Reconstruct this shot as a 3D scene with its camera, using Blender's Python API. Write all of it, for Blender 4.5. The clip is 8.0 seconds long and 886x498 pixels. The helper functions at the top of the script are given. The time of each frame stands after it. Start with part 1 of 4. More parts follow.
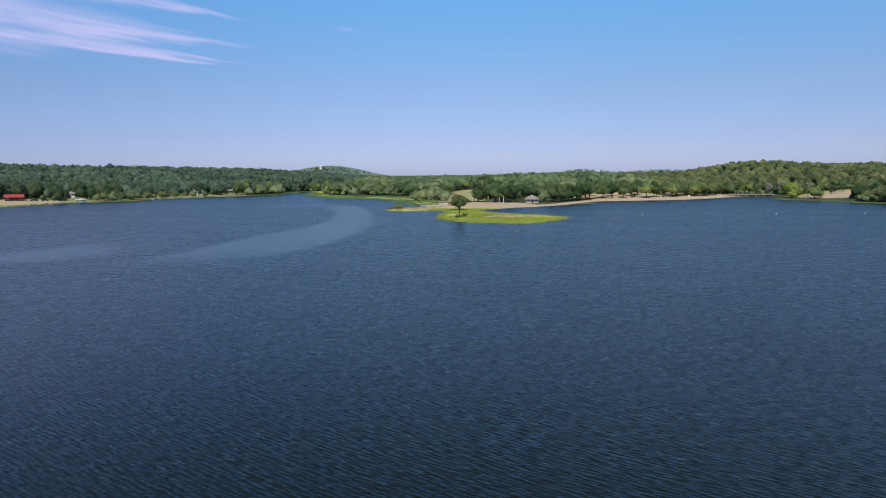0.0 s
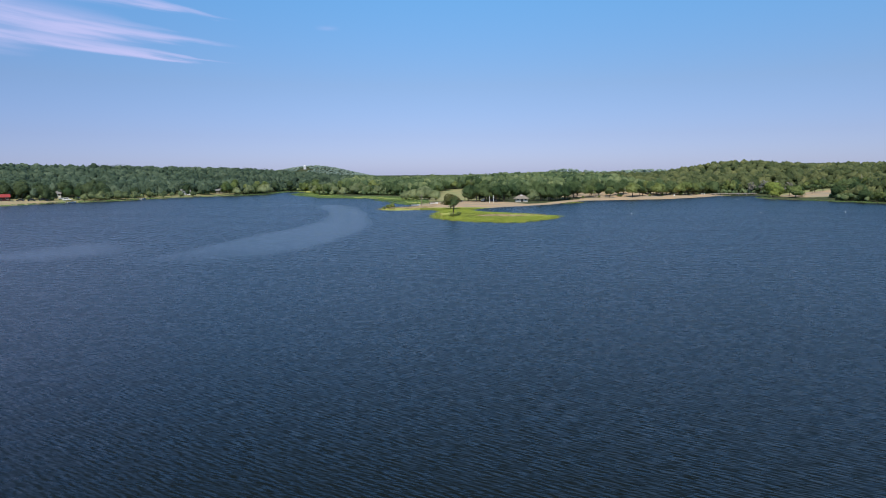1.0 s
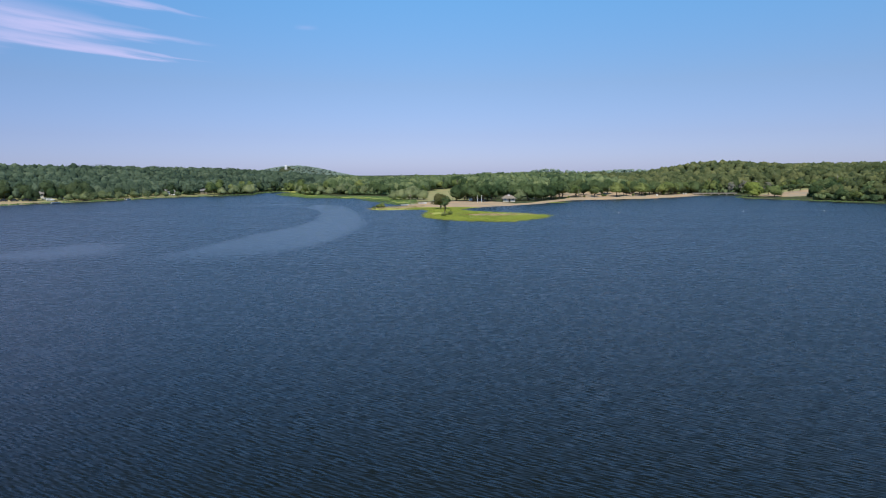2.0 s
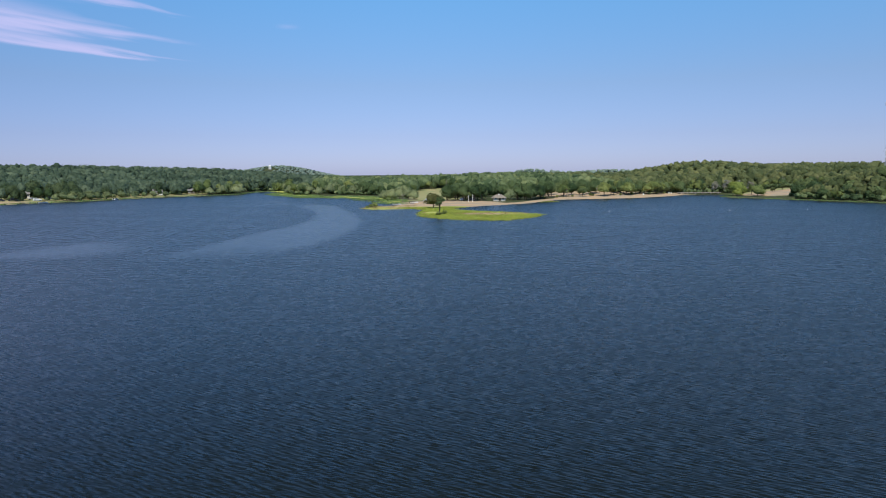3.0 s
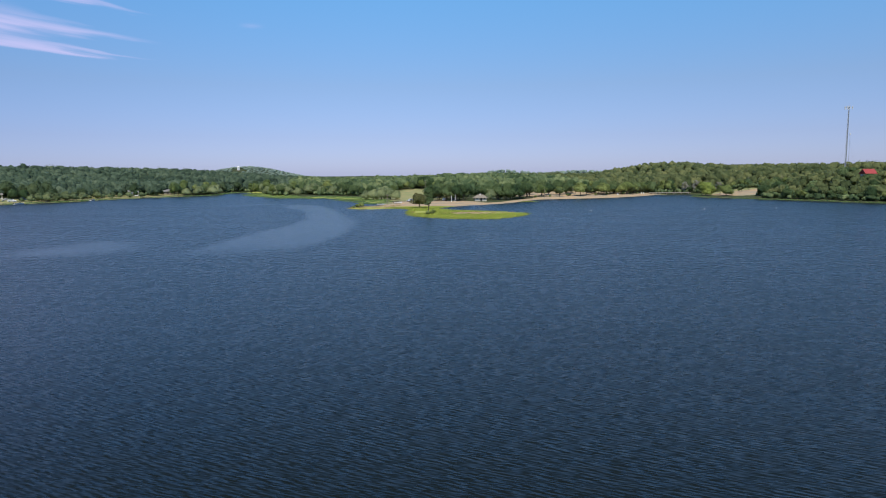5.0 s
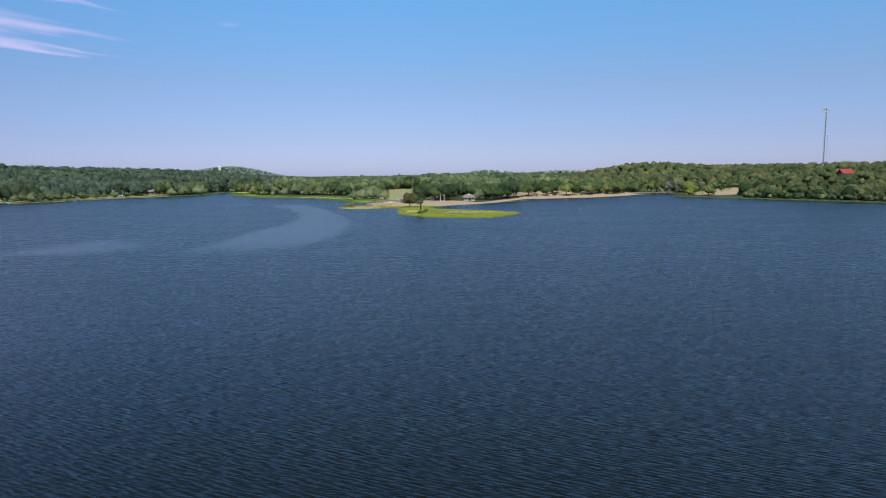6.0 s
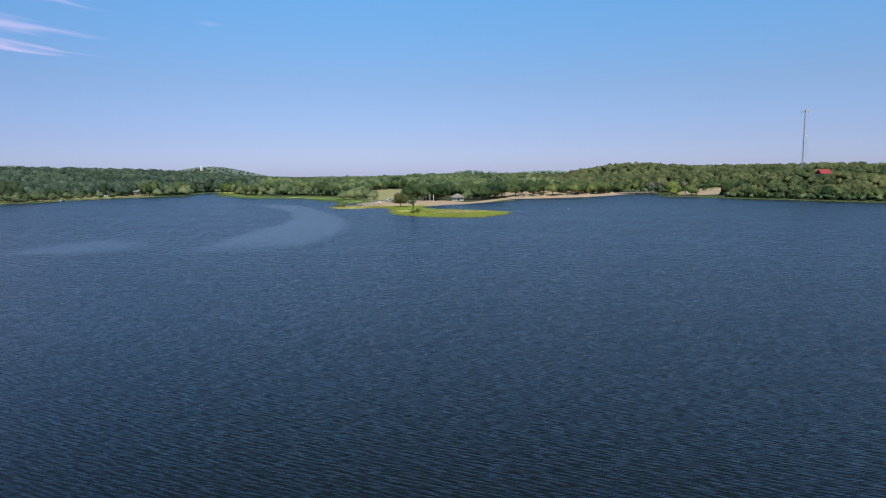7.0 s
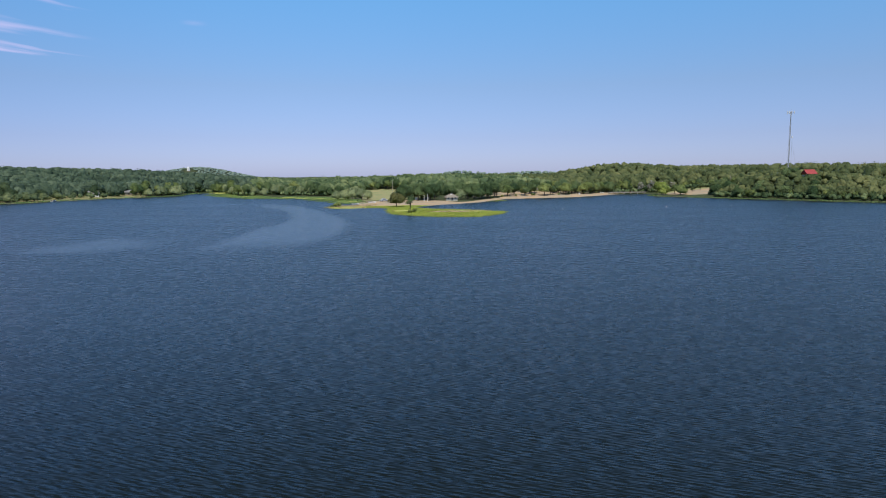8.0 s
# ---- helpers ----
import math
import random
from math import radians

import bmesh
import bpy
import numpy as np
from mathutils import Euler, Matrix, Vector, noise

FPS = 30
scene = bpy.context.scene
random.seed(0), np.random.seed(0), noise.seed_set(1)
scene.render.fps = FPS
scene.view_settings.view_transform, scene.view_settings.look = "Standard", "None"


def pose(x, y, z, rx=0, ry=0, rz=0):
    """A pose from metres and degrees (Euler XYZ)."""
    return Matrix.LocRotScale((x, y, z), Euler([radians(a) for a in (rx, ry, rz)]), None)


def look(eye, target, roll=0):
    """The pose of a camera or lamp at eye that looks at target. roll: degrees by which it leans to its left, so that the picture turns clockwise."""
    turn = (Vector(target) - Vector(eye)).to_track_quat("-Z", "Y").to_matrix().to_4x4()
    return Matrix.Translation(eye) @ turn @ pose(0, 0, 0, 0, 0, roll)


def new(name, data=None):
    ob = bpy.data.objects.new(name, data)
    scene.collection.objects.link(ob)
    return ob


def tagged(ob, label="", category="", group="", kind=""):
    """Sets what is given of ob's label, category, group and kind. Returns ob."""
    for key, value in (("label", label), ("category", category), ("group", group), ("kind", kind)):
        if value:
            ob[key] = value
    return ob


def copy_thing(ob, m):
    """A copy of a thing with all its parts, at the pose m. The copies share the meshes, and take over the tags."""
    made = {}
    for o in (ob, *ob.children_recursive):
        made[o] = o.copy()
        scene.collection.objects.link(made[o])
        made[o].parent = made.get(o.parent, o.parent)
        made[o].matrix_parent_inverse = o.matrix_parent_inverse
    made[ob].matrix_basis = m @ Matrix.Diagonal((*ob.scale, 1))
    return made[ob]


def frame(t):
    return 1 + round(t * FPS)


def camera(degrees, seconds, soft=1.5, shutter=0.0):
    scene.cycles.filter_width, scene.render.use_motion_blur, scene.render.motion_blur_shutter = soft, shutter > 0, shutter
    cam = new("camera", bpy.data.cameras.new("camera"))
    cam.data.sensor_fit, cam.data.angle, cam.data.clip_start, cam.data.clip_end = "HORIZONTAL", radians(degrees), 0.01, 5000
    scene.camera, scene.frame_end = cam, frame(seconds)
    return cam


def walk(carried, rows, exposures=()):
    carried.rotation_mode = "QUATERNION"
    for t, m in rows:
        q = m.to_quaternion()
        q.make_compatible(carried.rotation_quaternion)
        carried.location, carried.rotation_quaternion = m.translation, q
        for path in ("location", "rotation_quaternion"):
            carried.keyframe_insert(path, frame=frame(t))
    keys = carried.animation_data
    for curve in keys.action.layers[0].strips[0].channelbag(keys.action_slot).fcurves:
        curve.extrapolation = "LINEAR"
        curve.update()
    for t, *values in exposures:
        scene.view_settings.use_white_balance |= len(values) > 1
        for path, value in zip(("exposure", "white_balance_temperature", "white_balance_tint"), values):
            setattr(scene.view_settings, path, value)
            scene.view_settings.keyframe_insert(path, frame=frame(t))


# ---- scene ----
cam = camera(69.2, 8.0, soft=1.05)
PATH = [
    (0, (2.311, 0.304, 16.71), (2.357, 2.289, 16.475), -0.4),
    (0.5, (0.146, -1.491, 16.709), (0.216, 0.493, 16.473), -0.4),
    (1, (-2.08, -3.223, 16.708), (-1.981, -1.24, 16.472), -0.4),
    (1.5, (-4.376, -4.89, 16.707), (-4.245, -2.908, 16.471), -0.4),
    (2, (-6.718, -6.452, 16.698), (-6.558, -4.473, 16.462), -0.4),
    (3.5, (-13.832, -11.011, 16.628), (-13.595, -9.039, 16.392), -0.4),
    (4, (-16.207, -12.493, 16.581), (-15.946, -10.524, 16.347), -0.4),
    (4.5, (-18.54, -13.921, 16.526), (-18.255, -11.955, 16.292), -0.4),
    (6, (-25.698, -17.812, 16.276), (-25.328, -15.861, 16.042), -0.4),
    (6.5, (-28.083, -19.129, 16.225), (-27.688, -17.182, 15.991), -0.4),
    (7, (-30.45, -20.414, 16.166), (-30.025, -18.473, 15.933), -0.4),
    (7.5, (-32.853, -21.64, 16.119), (-32.407, -19.705, 15.887), -0.4),
    (8, (-35.288, -22.831, 16.079), (-34.823, -20.9, 15.847), -0.4),
]
walk(cam, [(t, look(eye, target, roll)) for t, eye, target, roll in PATH])


# ---- light ----
SUN_AZ, SUN_EL = radians(191), radians(56)          # clockwise from +y, above the horizon
scene.view_settings.exposure = 0.0
world = bpy.data.worlds.new("sky")
scene.world = world
world.use_nodes = True
wn, wl = world.node_tree.nodes, world.node_tree.links
wn.clear()
sky = wn.new("ShaderNodeTexSky")
sky.sky_type, sky.sun_disc = "NISHITA", False
sky.sun_elevation, sky.sun_rotation = SUN_EL, -SUN_AZ
sky.altitude, sky.air_density, sky.dust_density, sky.ozone_density = 100, 1.0, 0.3, 3.0
bg = wn.new("ShaderNodeBackground")
bg.inputs["Strength"].default_value = 0.184
wout = wn.new("ShaderNodeOutputWorld")


def wmath(op, a, b=None, c=None):
    n = wn.new("ShaderNodeMath")
    n.operation = op
    for k, v in enumerate((a, b, c)):
        if v is None:
            continue
        if isinstance(v, (int, float)):
            n.inputs[k].default_value = v
        else:
            wl.new(v, n.inputs[k])
    return n.outputs[0]


# thin wisps of cirrus: streaks on a flat layer seen low in the north-west
tc = wn.new("ShaderNodeTexCoord")
sep = wn.new("ShaderNodeSeparateXYZ")
wl.new(tc.outputs["Generated"], sep.inputs[0])
az = wmath("ARCTAN2", sep.outputs[0], sep.outputs[1])
el = wmath("ARCSINE", sep.outputs[2])
flat = wn.new("ShaderNodeCombineXYZ")
wl.new(wmath("MULTIPLY", az, 6.0), flat.inputs[0])
wl.new(wmath("MULTIPLY_ADD", az, 6.5, wmath("MULTIPLY", el, 70.0)), flat.inputs[1])
cn = wn.new("ShaderNodeTexNoise")
cn.inputs["Scale"].default_value, cn.inputs["Detail"].default_value, cn.inputs["Roughness"].default_value = 1.0, 5, 0.5
wl.new(flat.outputs[0], cn.inputs["Vector"])


def wspan(v, lo, hi, a, b):
    n = wn.new("ShaderNodeMapRange")
    n.interpolation_type = "SMOOTHSTEP"
    wl.new(v, n.inputs[0])
    for k, q in zip((1, 2, 3, 4), (lo, hi, a, b)):
        n.inputs[k].default_value = q
    return n.outputs[0]


band = wmath("MULTIPLY_ADD", wmath("SUBTRACT", cn.outputs["Fac"], 0.5), 0.036, wmath("MULTIPLY_ADD", az, 0.07, el))
cirrus = 0.0
for centre, width, tip in ((0.203, 0.017, -0.250), (0.163, 0.022, -0.243), (0.140, 0.011, -0.250), (0.157, 0.044, -0.34), (0.208, 0.022, -0.40)):
    taper = wmath("MULTIPLY", wspan(az, tip - 0.28, tip, 1, 0), width)
    off = wmath("DIVIDE", wmath("ABSOLUTE", wmath("SUBTRACT", band, centre)), wmath("ADD", taper, 0.003))
    cirrus = wmath("MAXIMUM", cirrus, wmath("MULTIPLY", wspan(off, 0.0, 1.3, 1, 0), wspan(az, tip - 0.1, tip + 0.01, 1, 0)))
wisp = wmath("MULTIPLY", wspan(wmath("ABSOLUTE", wmath("SUBTRACT", el, 0.211)), 0.0, 0.005, 0.3, 0), wspan(wmath("ABSOLUTE", wmath("ADD", az, 0.12)), 0.0, 0.022, 1, 0))
cirrus = wmath("MAXIMUM", cirrus, wisp)
cirrus = wmath("MULTIPLY", wmath("MULTIPLY", cirrus, wspan(cn.outputs["Fac"], 0.3, 0.62, 0.3, 1.0)), wspan(az, -1.3, -0.8, 0, 1))
# summer haze: the low sky turns lavender, further up it turns blue
haze = wn.new("ShaderNodeValToRGB")
haze.color_ramp.elements[0].position, haze.color_ramp.elements[0].color = 0.0, (0.348, 0.40, 0.74, 1)
haze.color_ramp.elements[1].position, haze.color_ramp.elements[1].color = 0.26, (0.475, 0.745, 0.885, 1)
mid_haze = haze.color_ramp.elements.new(0.13)
mid_haze.color = (0.455, 0.498, 0.63, 1)
low_haze = haze.color_ramp.elements.new(0.055)
low_haze.color = (0.388, 0.408, 0.635, 1)
# three unseen stops higher up, added to brighten or dim the lake's reflections
high_sky = haze.color_ramp.elements.new(0.5)
high_sky.color = (0.33, 0.48, 0.495, 1)
blue_sky = haze.color_ramp.elements.new(0.36)
blue_sky.color = (0.415, 0.83, 1.24, 1)
top_sky = haze.color_ramp.elements.new(0.85)
top_sky.color = (0.36, 0.52, 0.61, 1)
wl.new(sep.outputs[2], haze.inputs[0])
tint = wn.new("ShaderNodeMix")
tint.data_type, tint.blend_type = "RGBA", "MULTIPLY"
tint.inputs["Factor"].default_value = 1
wl.new(sky.outputs[0], tint.inputs[6])
wl.new(haze.outputs[0], tint.inputs[7])
west = wn.new("ShaderNodeMix")
west.data_type, west.blend_type = "RGBA", "MULTIPLY"
wl.new(wspan(az, -0.75, 0.15, 1, 0), west.inputs["Factor"])
wl.new(tint.outputs[2], west.inputs[6])
west.inputs[7].default_value = (0.775, 0.79, 0.835, 1)
mixc = wn.new("ShaderNodeMix")
mixc.data_type = "RGBA"
wl.new(wmath("MULTIPLY", cirrus, 0.85), mixc.inputs["Factor"])
wl.new(west.outputs[2], mixc.inputs[6])
mixc.inputs[7].default_value = (3.2, 3.2, 5.1, 1)
wl.new(mixc.outputs[2], bg.inputs["Color"])
wl.new(bg.outputs[0], wout.inputs[0])

sun = new("sun", bpy.data.lights.new("sun", "SUN"))
sun.data.energy, sun.data.angle, sun.data.color = 4.4, radians(0.53), (1.0, 0.95, 0.86)
SUN_WAY = Vector((math.sin(SUN_AZ) * math.cos(SUN_EL), math.cos(SUN_AZ) * math.cos(SUN_EL), math.sin(SUN_EL)))
sun.matrix_world = look(SUN_WAY * 500, (0, 0, 0))

# ---- materials ----


def material(name, colour, rough=0.8, other=None, scale=1.0, bump=0.0, bump_scale=20.0, metal=0.0, island=0.0, tint=0.0, obj=0.0):
    """A surface of two mottled colours, with optional relief and variation by piece, by 'tint' attribute or by object."""
    m = bpy.data.materials.new(name)
    m.use_nodes = True
    n, l = m.node_tree.nodes, m.node_tree.links
    b = n["Principled BSDF"]
    b.inputs["Roughness"].default_value, b.inputs["Metallic"].default_value = rough, metal
    other = other or tuple(0.72 * c for c in colour)
    co = n.new("ShaderNodeTexCoord")
    t1, t2 = n.new("ShaderNodeTexNoise"), n.new("ShaderNodeTexNoise")
    t1.inputs["Scale"].default_value, t1.inputs["Detail"].default_value = scale, 4
    t2.inputs["Scale"].default_value, t2.inputs["Detail"].default_value = scale * 7.3, 5
    for t in (t1, t2):
        l.new(co.outputs["Object"], t.inputs["Vector"])
    add = n.new("ShaderNodeMath")
    add.operation = "MULTIPLY_ADD"
    add.inputs[1].default_value = 0.45
    l.new(t2.outputs["Fac"], add.inputs[0])
    l.new(t1.outputs["Fac"], add.inputs[2])
    mr = n.new("ShaderNodeMapRange")
    mr.inputs[1].default_value, mr.inputs[2].default_value = 0.5, 0.95
    l.new(add.outputs[0], mr.inputs[0])
    mix = n.new("ShaderNodeMix")
    mix.data_type = "RGBA"
    mix.inputs[6].default_value, mix.inputs[7].default_value = (*colour, 1), (*other, 1)
    l.new(mr.outputs[0], mix.inputs["Factor"])
    out = mix.outputs[2]
    for amount, src in ((island, "island"), (tint, "tint"), (obj, "obj")):
        if not amount:
            continue
        hsv = n.new("ShaderNodeHueSaturation")
        if src == "island":
            v = n.new("ShaderNodeNewGeometry").outputs["Random Per Island"]
        elif src == "obj":
            v = n.new("ShaderNodeObjectInfo").outputs["Random"]
        else:
            a = n.new("ShaderNodeAttribute")
            a.attribute_name = "tint"
            v = a.outputs["Fac"]
        k = n.new("ShaderNodeMapRange")
        k.inputs[3].default_value, k.inputs[4].default_value = 1 - amount, 1 + amount
        l.new(v, k.inputs[0])
        l.new(k.outputs[0], hsv.inputs["Value"])
        h = n.new("ShaderNodeMapRange")
        h.inputs[3].default_value, h.inputs[4].default_value = 0.5 + 0.07 * amount, 0.5 - 0.07 * amount
        l.new(v, h.inputs[0])
        l.new(h.outputs[0], hsv.inputs["Hue"])
        l.new(out, hsv.inputs["Color"])
        out = hsv.outputs[0]
    l.new(out, b.inputs["Base Color"])
    if bump:
        t3 = n.new("ShaderNodeTexNoise")
        t3.inputs["Scale"].default_value, t3.inputs["Detail"].default_value = bump_scale, 4
        l.new(co.outputs["Object"], t3.inputs["Vector"])
        bp = n.new("ShaderNodeBump")
        bp.inputs["Strength"].default_value, bp.inputs["Distance"].default_value = 1.0, bump
        l.new(t3.outputs["Fac"], bp.inputs["Height"])
        l.new(bp.outputs[0], b.inputs["Normal"])
    return m


def leaf_material(name, colour, other, tint=0.0, island=0.12, obj=0.0):
    m = material(name, colour, 0.6, other, scale=0.35, island=island, tint=tint, obj=obj)
    n, l = m.node_tree.nodes, m.node_tree.links
    b = n["Principled BSDF"]
    b.inputs["Specular IOR Level"].default_value = 0.12
    leaf, bp = n.new("ShaderNodeTexVoronoi"), n.new("ShaderNodeBump")
    leaf.inputs["Scale"].default_value = 1.7
    l.new(n["Texture Coordinate"].outputs["Object"], leaf.inputs["Vector"])
    bp.inputs["Distance"].default_value = 0.22
    l.new(leaf.outputs["Distance"], bp.inputs["Height"])
    clump, bough = n.new("ShaderNodeTexNoise"), n.new("ShaderNodeBump")
    clump.inputs["Scale"].default_value, clump.inputs["Detail"].default_value = 0.55, 3
    l.new(n["Texture Coordinate"].outputs["Object"], clump.inputs["Vector"])
    bough.inputs["Distance"].default_value = 0.8
    l.new(clump.outputs["Fac"], bough.inputs["Height"])
    l.new(bough.outputs[0], bp.inputs["Normal"])
    l.new(bp.outputs[0], b.inputs["Normal"])
    thru, mix = n.new("ShaderNodeBsdfTranslucent"), n.new("ShaderNodeMixShader")
    l.new(b.inputs["Base Color"].links[0].from_socket, thru.inputs["Color"])
    mix.inputs[0].default_value = 0.36
    l.new(b.outputs[0], mix.inputs[1])
    l.new(thru.outputs[0], mix.inputs[2])
    l.new(mix.outputs[0], n["Material Output"].inputs["Surface"])
    return m


M = {
    "oak": leaf_material("oak_leaves", (0.134, 0.196, 0.080), (0.090, 0.138, 0.056), obj=0.4),
    # the oak green again, darkened so that shade is part of the colour
    "oak_dark": leaf_material("shaded_oak_leaves", (0.098, 0.142, 0.066), (0.068, 0.104, 0.048), obj=0.3),
    "light": leaf_material("light_leaves", (0.245, 0.30, 0.10), (0.18, 0.235, 0.078), obj=0.28),
    "willow": leaf_material("willow_leaves", (0.33, 0.375, 0.19), (0.25, 0.30, 0.145), obj=0.2),
    "sage": leaf_material("sage_leaves", (0.225, 0.275, 0.13), (0.165, 0.215, 0.10), obj=0.25),
    "olive": leaf_material("olive_leaves", (0.165, 0.165, 0.062), (0.115, 0.12, 0.045)),
    "bright": leaf_material("bright_leaves", (0.29, 0.35, 0.085), (0.21, 0.275, 0.07), obj=0.12),
    # western woods: green shifted towards blue in place of the haze before them
    "wood_left": leaf_material("woodland_leaves", (0.108, 0.158, 0.098), (0.080, 0.122, 0.076), tint=0.45),
    "wood_mid": leaf_material("woodland_leaves_mid", (0.182, 0.246, 0.110), (0.128, 0.182, 0.082), tint=0.55),
    "wood_right": leaf_material("woodland_leaves_right", (0.162, 0.190, 0.076), (0.112, 0.142, 0.058), tint=0.42),
    # distance haze is mixed into this leaf colour: paler, bluer, little contrast
    "wood_far": leaf_material("woodland_leaves_hazed", (0.285, 0.365, 0.295), (0.25, 0.325, 0.26), tint=0.12),
    "dead": leaf_material("dry_twigs", (0.36, 0.345, 0.29), (0.27, 0.26, 0.215)),
    "bark": material("bark", (0.12, 0.095, 0.07), 0.95, (0.07, 0.055, 0.04), 3, 0.02, 9),
    "reed": leaf_material("reeds", (0.41, 0.455, 0.09), (0.30, 0.375, 0.075), island=0.1),
    "bay_reed": leaf_material("bay_reeds", (0.235, 0.335, 0.115), (0.18, 0.27, 0.095), island=0.15),
    "reed_dry": leaf_material("dry_reeds", (0.42, 0.33, 0.14), (0.33, 0.27, 0.11), island=0.25),
    "white": material("white_paint", (0.80, 0.80, 0.78), 0.5, (0.66, 0.66, 0.63), 1.5),
    "cream": material("cream_wall", (0.72, 0.66, 0.54), 0.8, (0.60, 0.54, 0.44), 1.2, 0.01, 30),
    "grey_roof": material("grey_shingles", (0.24, 0.23, 0.22), 0.9, (0.16, 0.155, 0.15), 2, 0.02, 12),
    "brown_roof": material("brown_shingles", (0.16, 0.125, 0.10), 0.9, (0.11, 0.085, 0.07), 2, 0.02, 12),
    "red_roof": material("red_metal_roof", (0.36, 0.050, 0.045), 0.5, (0.28, 0.042, 0.038), 0.8),
    "timber": material("weathered_timber", (0.28, 0.24, 0.19), 0.9, (0.18, 0.155, 0.125), 4, 0.01, 25),
    "dark_timber": material("dark_timber", (0.075, 0.062, 0.05), 0.9, (0.045, 0.038, 0.032), 4, 0.01, 25),
    "glass": material("window_glass", (0.03, 0.035, 0.04), 0.08),
    "concrete": material("concrete", (0.34, 0.30, 0.25), 0.9, (0.26, 0.23, 0.195), 0.7, 0.01, 18),
    "steel": material("galvanised_steel", (0.30, 0.31, 0.33), 0.5, (0.22, 0.23, 0.25), 2, metal=0.6),
    "mast_steel": material("dull_galvanised_steel", (0.50, 0.52, 0.55), 0.6, (0.42, 0.44, 0.47), 1.5, metal=0.1),
    "rubber": material("rubber", (0.02, 0.02, 0.02), 0.9),
    "orange": material("orange_paint", (0.75, 0.20, 0.03), 0.5),
    "blue": material("blue_paint", (0.06, 0.13, 0.40), 0.5),
    "dark_car": material("dark_paint", (0.035, 0.035, 0.04), 0.35),
    "stone": material("stone", (0.34, 0.30, 0.25), 0.95, (0.24, 0.21, 0.18), 1.5, 0.05, 4),
}


# ---- mesh helpers ----


def mesh_from(name, verts, faces, mat, tint_values=None, smooth=False):
    """A mesh from arrays: verts (n,3), faces (m,3) or (m,4)."""
    me = bpy.data.meshes.new(name)
    verts, faces = np.asarray(verts, np.float32), np.asarray(faces, np.int32)
    k = faces.shape[1]
    me.vertices.add(len(verts))
    me.vertices.foreach_set("co", verts.ravel())
    me.loops.add(faces.size)
    me.loops.foreach_set("vertex_index", faces.ravel())
    me.polygons.add(len(faces))
    me.polygons.foreach_set("loop_start", np.arange(0, faces.size, k, dtype=np.int32))
    if tint_values is not None:
        a = me.attributes.new("tint", "FLOAT", "POINT")
        a.data.foreach_set("value", np.asarray(tint_values, np.float32))
    me.update(calc_edges=True)
    if smooth:
        me.polygons.foreach_set("use_smooth", np.ones(len(faces), bool))
    if mat:
        me.materials.append(mat)
    return me


def part(name, bm, mat, parent=None, label="", smooth=False):
    """Links a bmesh as one mesh object, under a thing or a part."""
    me = bpy.data.meshes.new(name)
    bm.to_mesh(me)
    bm.free()
    me.materials.append(mat)
    if smooth:
        for p in me.polygons:
            p.use_smooth = True
    ob = new(name, me)
    if parent:
        ob.parent = parent
    return tagged(ob, label)


def thing(name, m, label, category, group="", kind=""):
    ob = new(name)
    ob.matrix_world = m
    return tagged(ob, label, category, group, kind)


def box(bm, x0, x1, y0, y1, z0, z1, bevel=0.0, m=None):
    r = bmesh.ops.create_cube(bm, size=1)["verts"]
    bmesh.ops.scale(bm, vec=(x1 - x0, y1 - y0, z1 - z0), verts=r)
    bmesh.ops.translate(bm, vec=((x0 + x1) / 2, (y0 + y1) / 2, (z0 + z1) / 2), verts=r)
    if m:
        bmesh.ops.transform(bm, matrix=m, verts=r)
    if bevel:
        es = list({e for v in r for e in v.link_edges})
        bmesh.ops.bevel(bm, geom=es, offset=bevel, segments=2, affect="EDGES")
    return bm


def tube(bm, a, b, r0, r1=None, n=8):
    """A tapered rod from a to b."""
    a, b = Vector(a), Vector(b)
    r1 = r0 if r1 is None else r1
    q = (b - a).to_track_quat("Z", "Y")
    rings = []
    for p, r in ((a, r0), (b, r1)):
        rings.append([bm.verts.new(p + q @ Vector((r * math.cos(6.28318 * k / n), r * math.sin(6.28318 * k / n), 0))) for k in range(n)])
    for k in range(n):
        bm.faces.new((rings[0][k], rings[0][(k + 1) % n], rings[1][(k + 1) % n], rings[1][k]))
    bm.faces.new(rings[0][::-1])
    bm.faces.new(rings[1])
    return bm


def lathe(bm, profile, n=16):
    """A turned body from (radius, height) pairs."""
    rings = [[bm.verts.new((r * math.cos(6.28318 * k / n), r * math.sin(6.28318 * k / n), z)) for k in range(n)] for r, z in profile]
    for a, b in zip(rings, rings[1:]):
        for k in range(n):
            bm.faces.new((a[k], a[(k + 1) % n], b[(k + 1) % n], b[k]))
    bm.faces.new(rings[0][::-1])
    bm.faces.new(rings[-1])
    return bm


B = bmesh.new

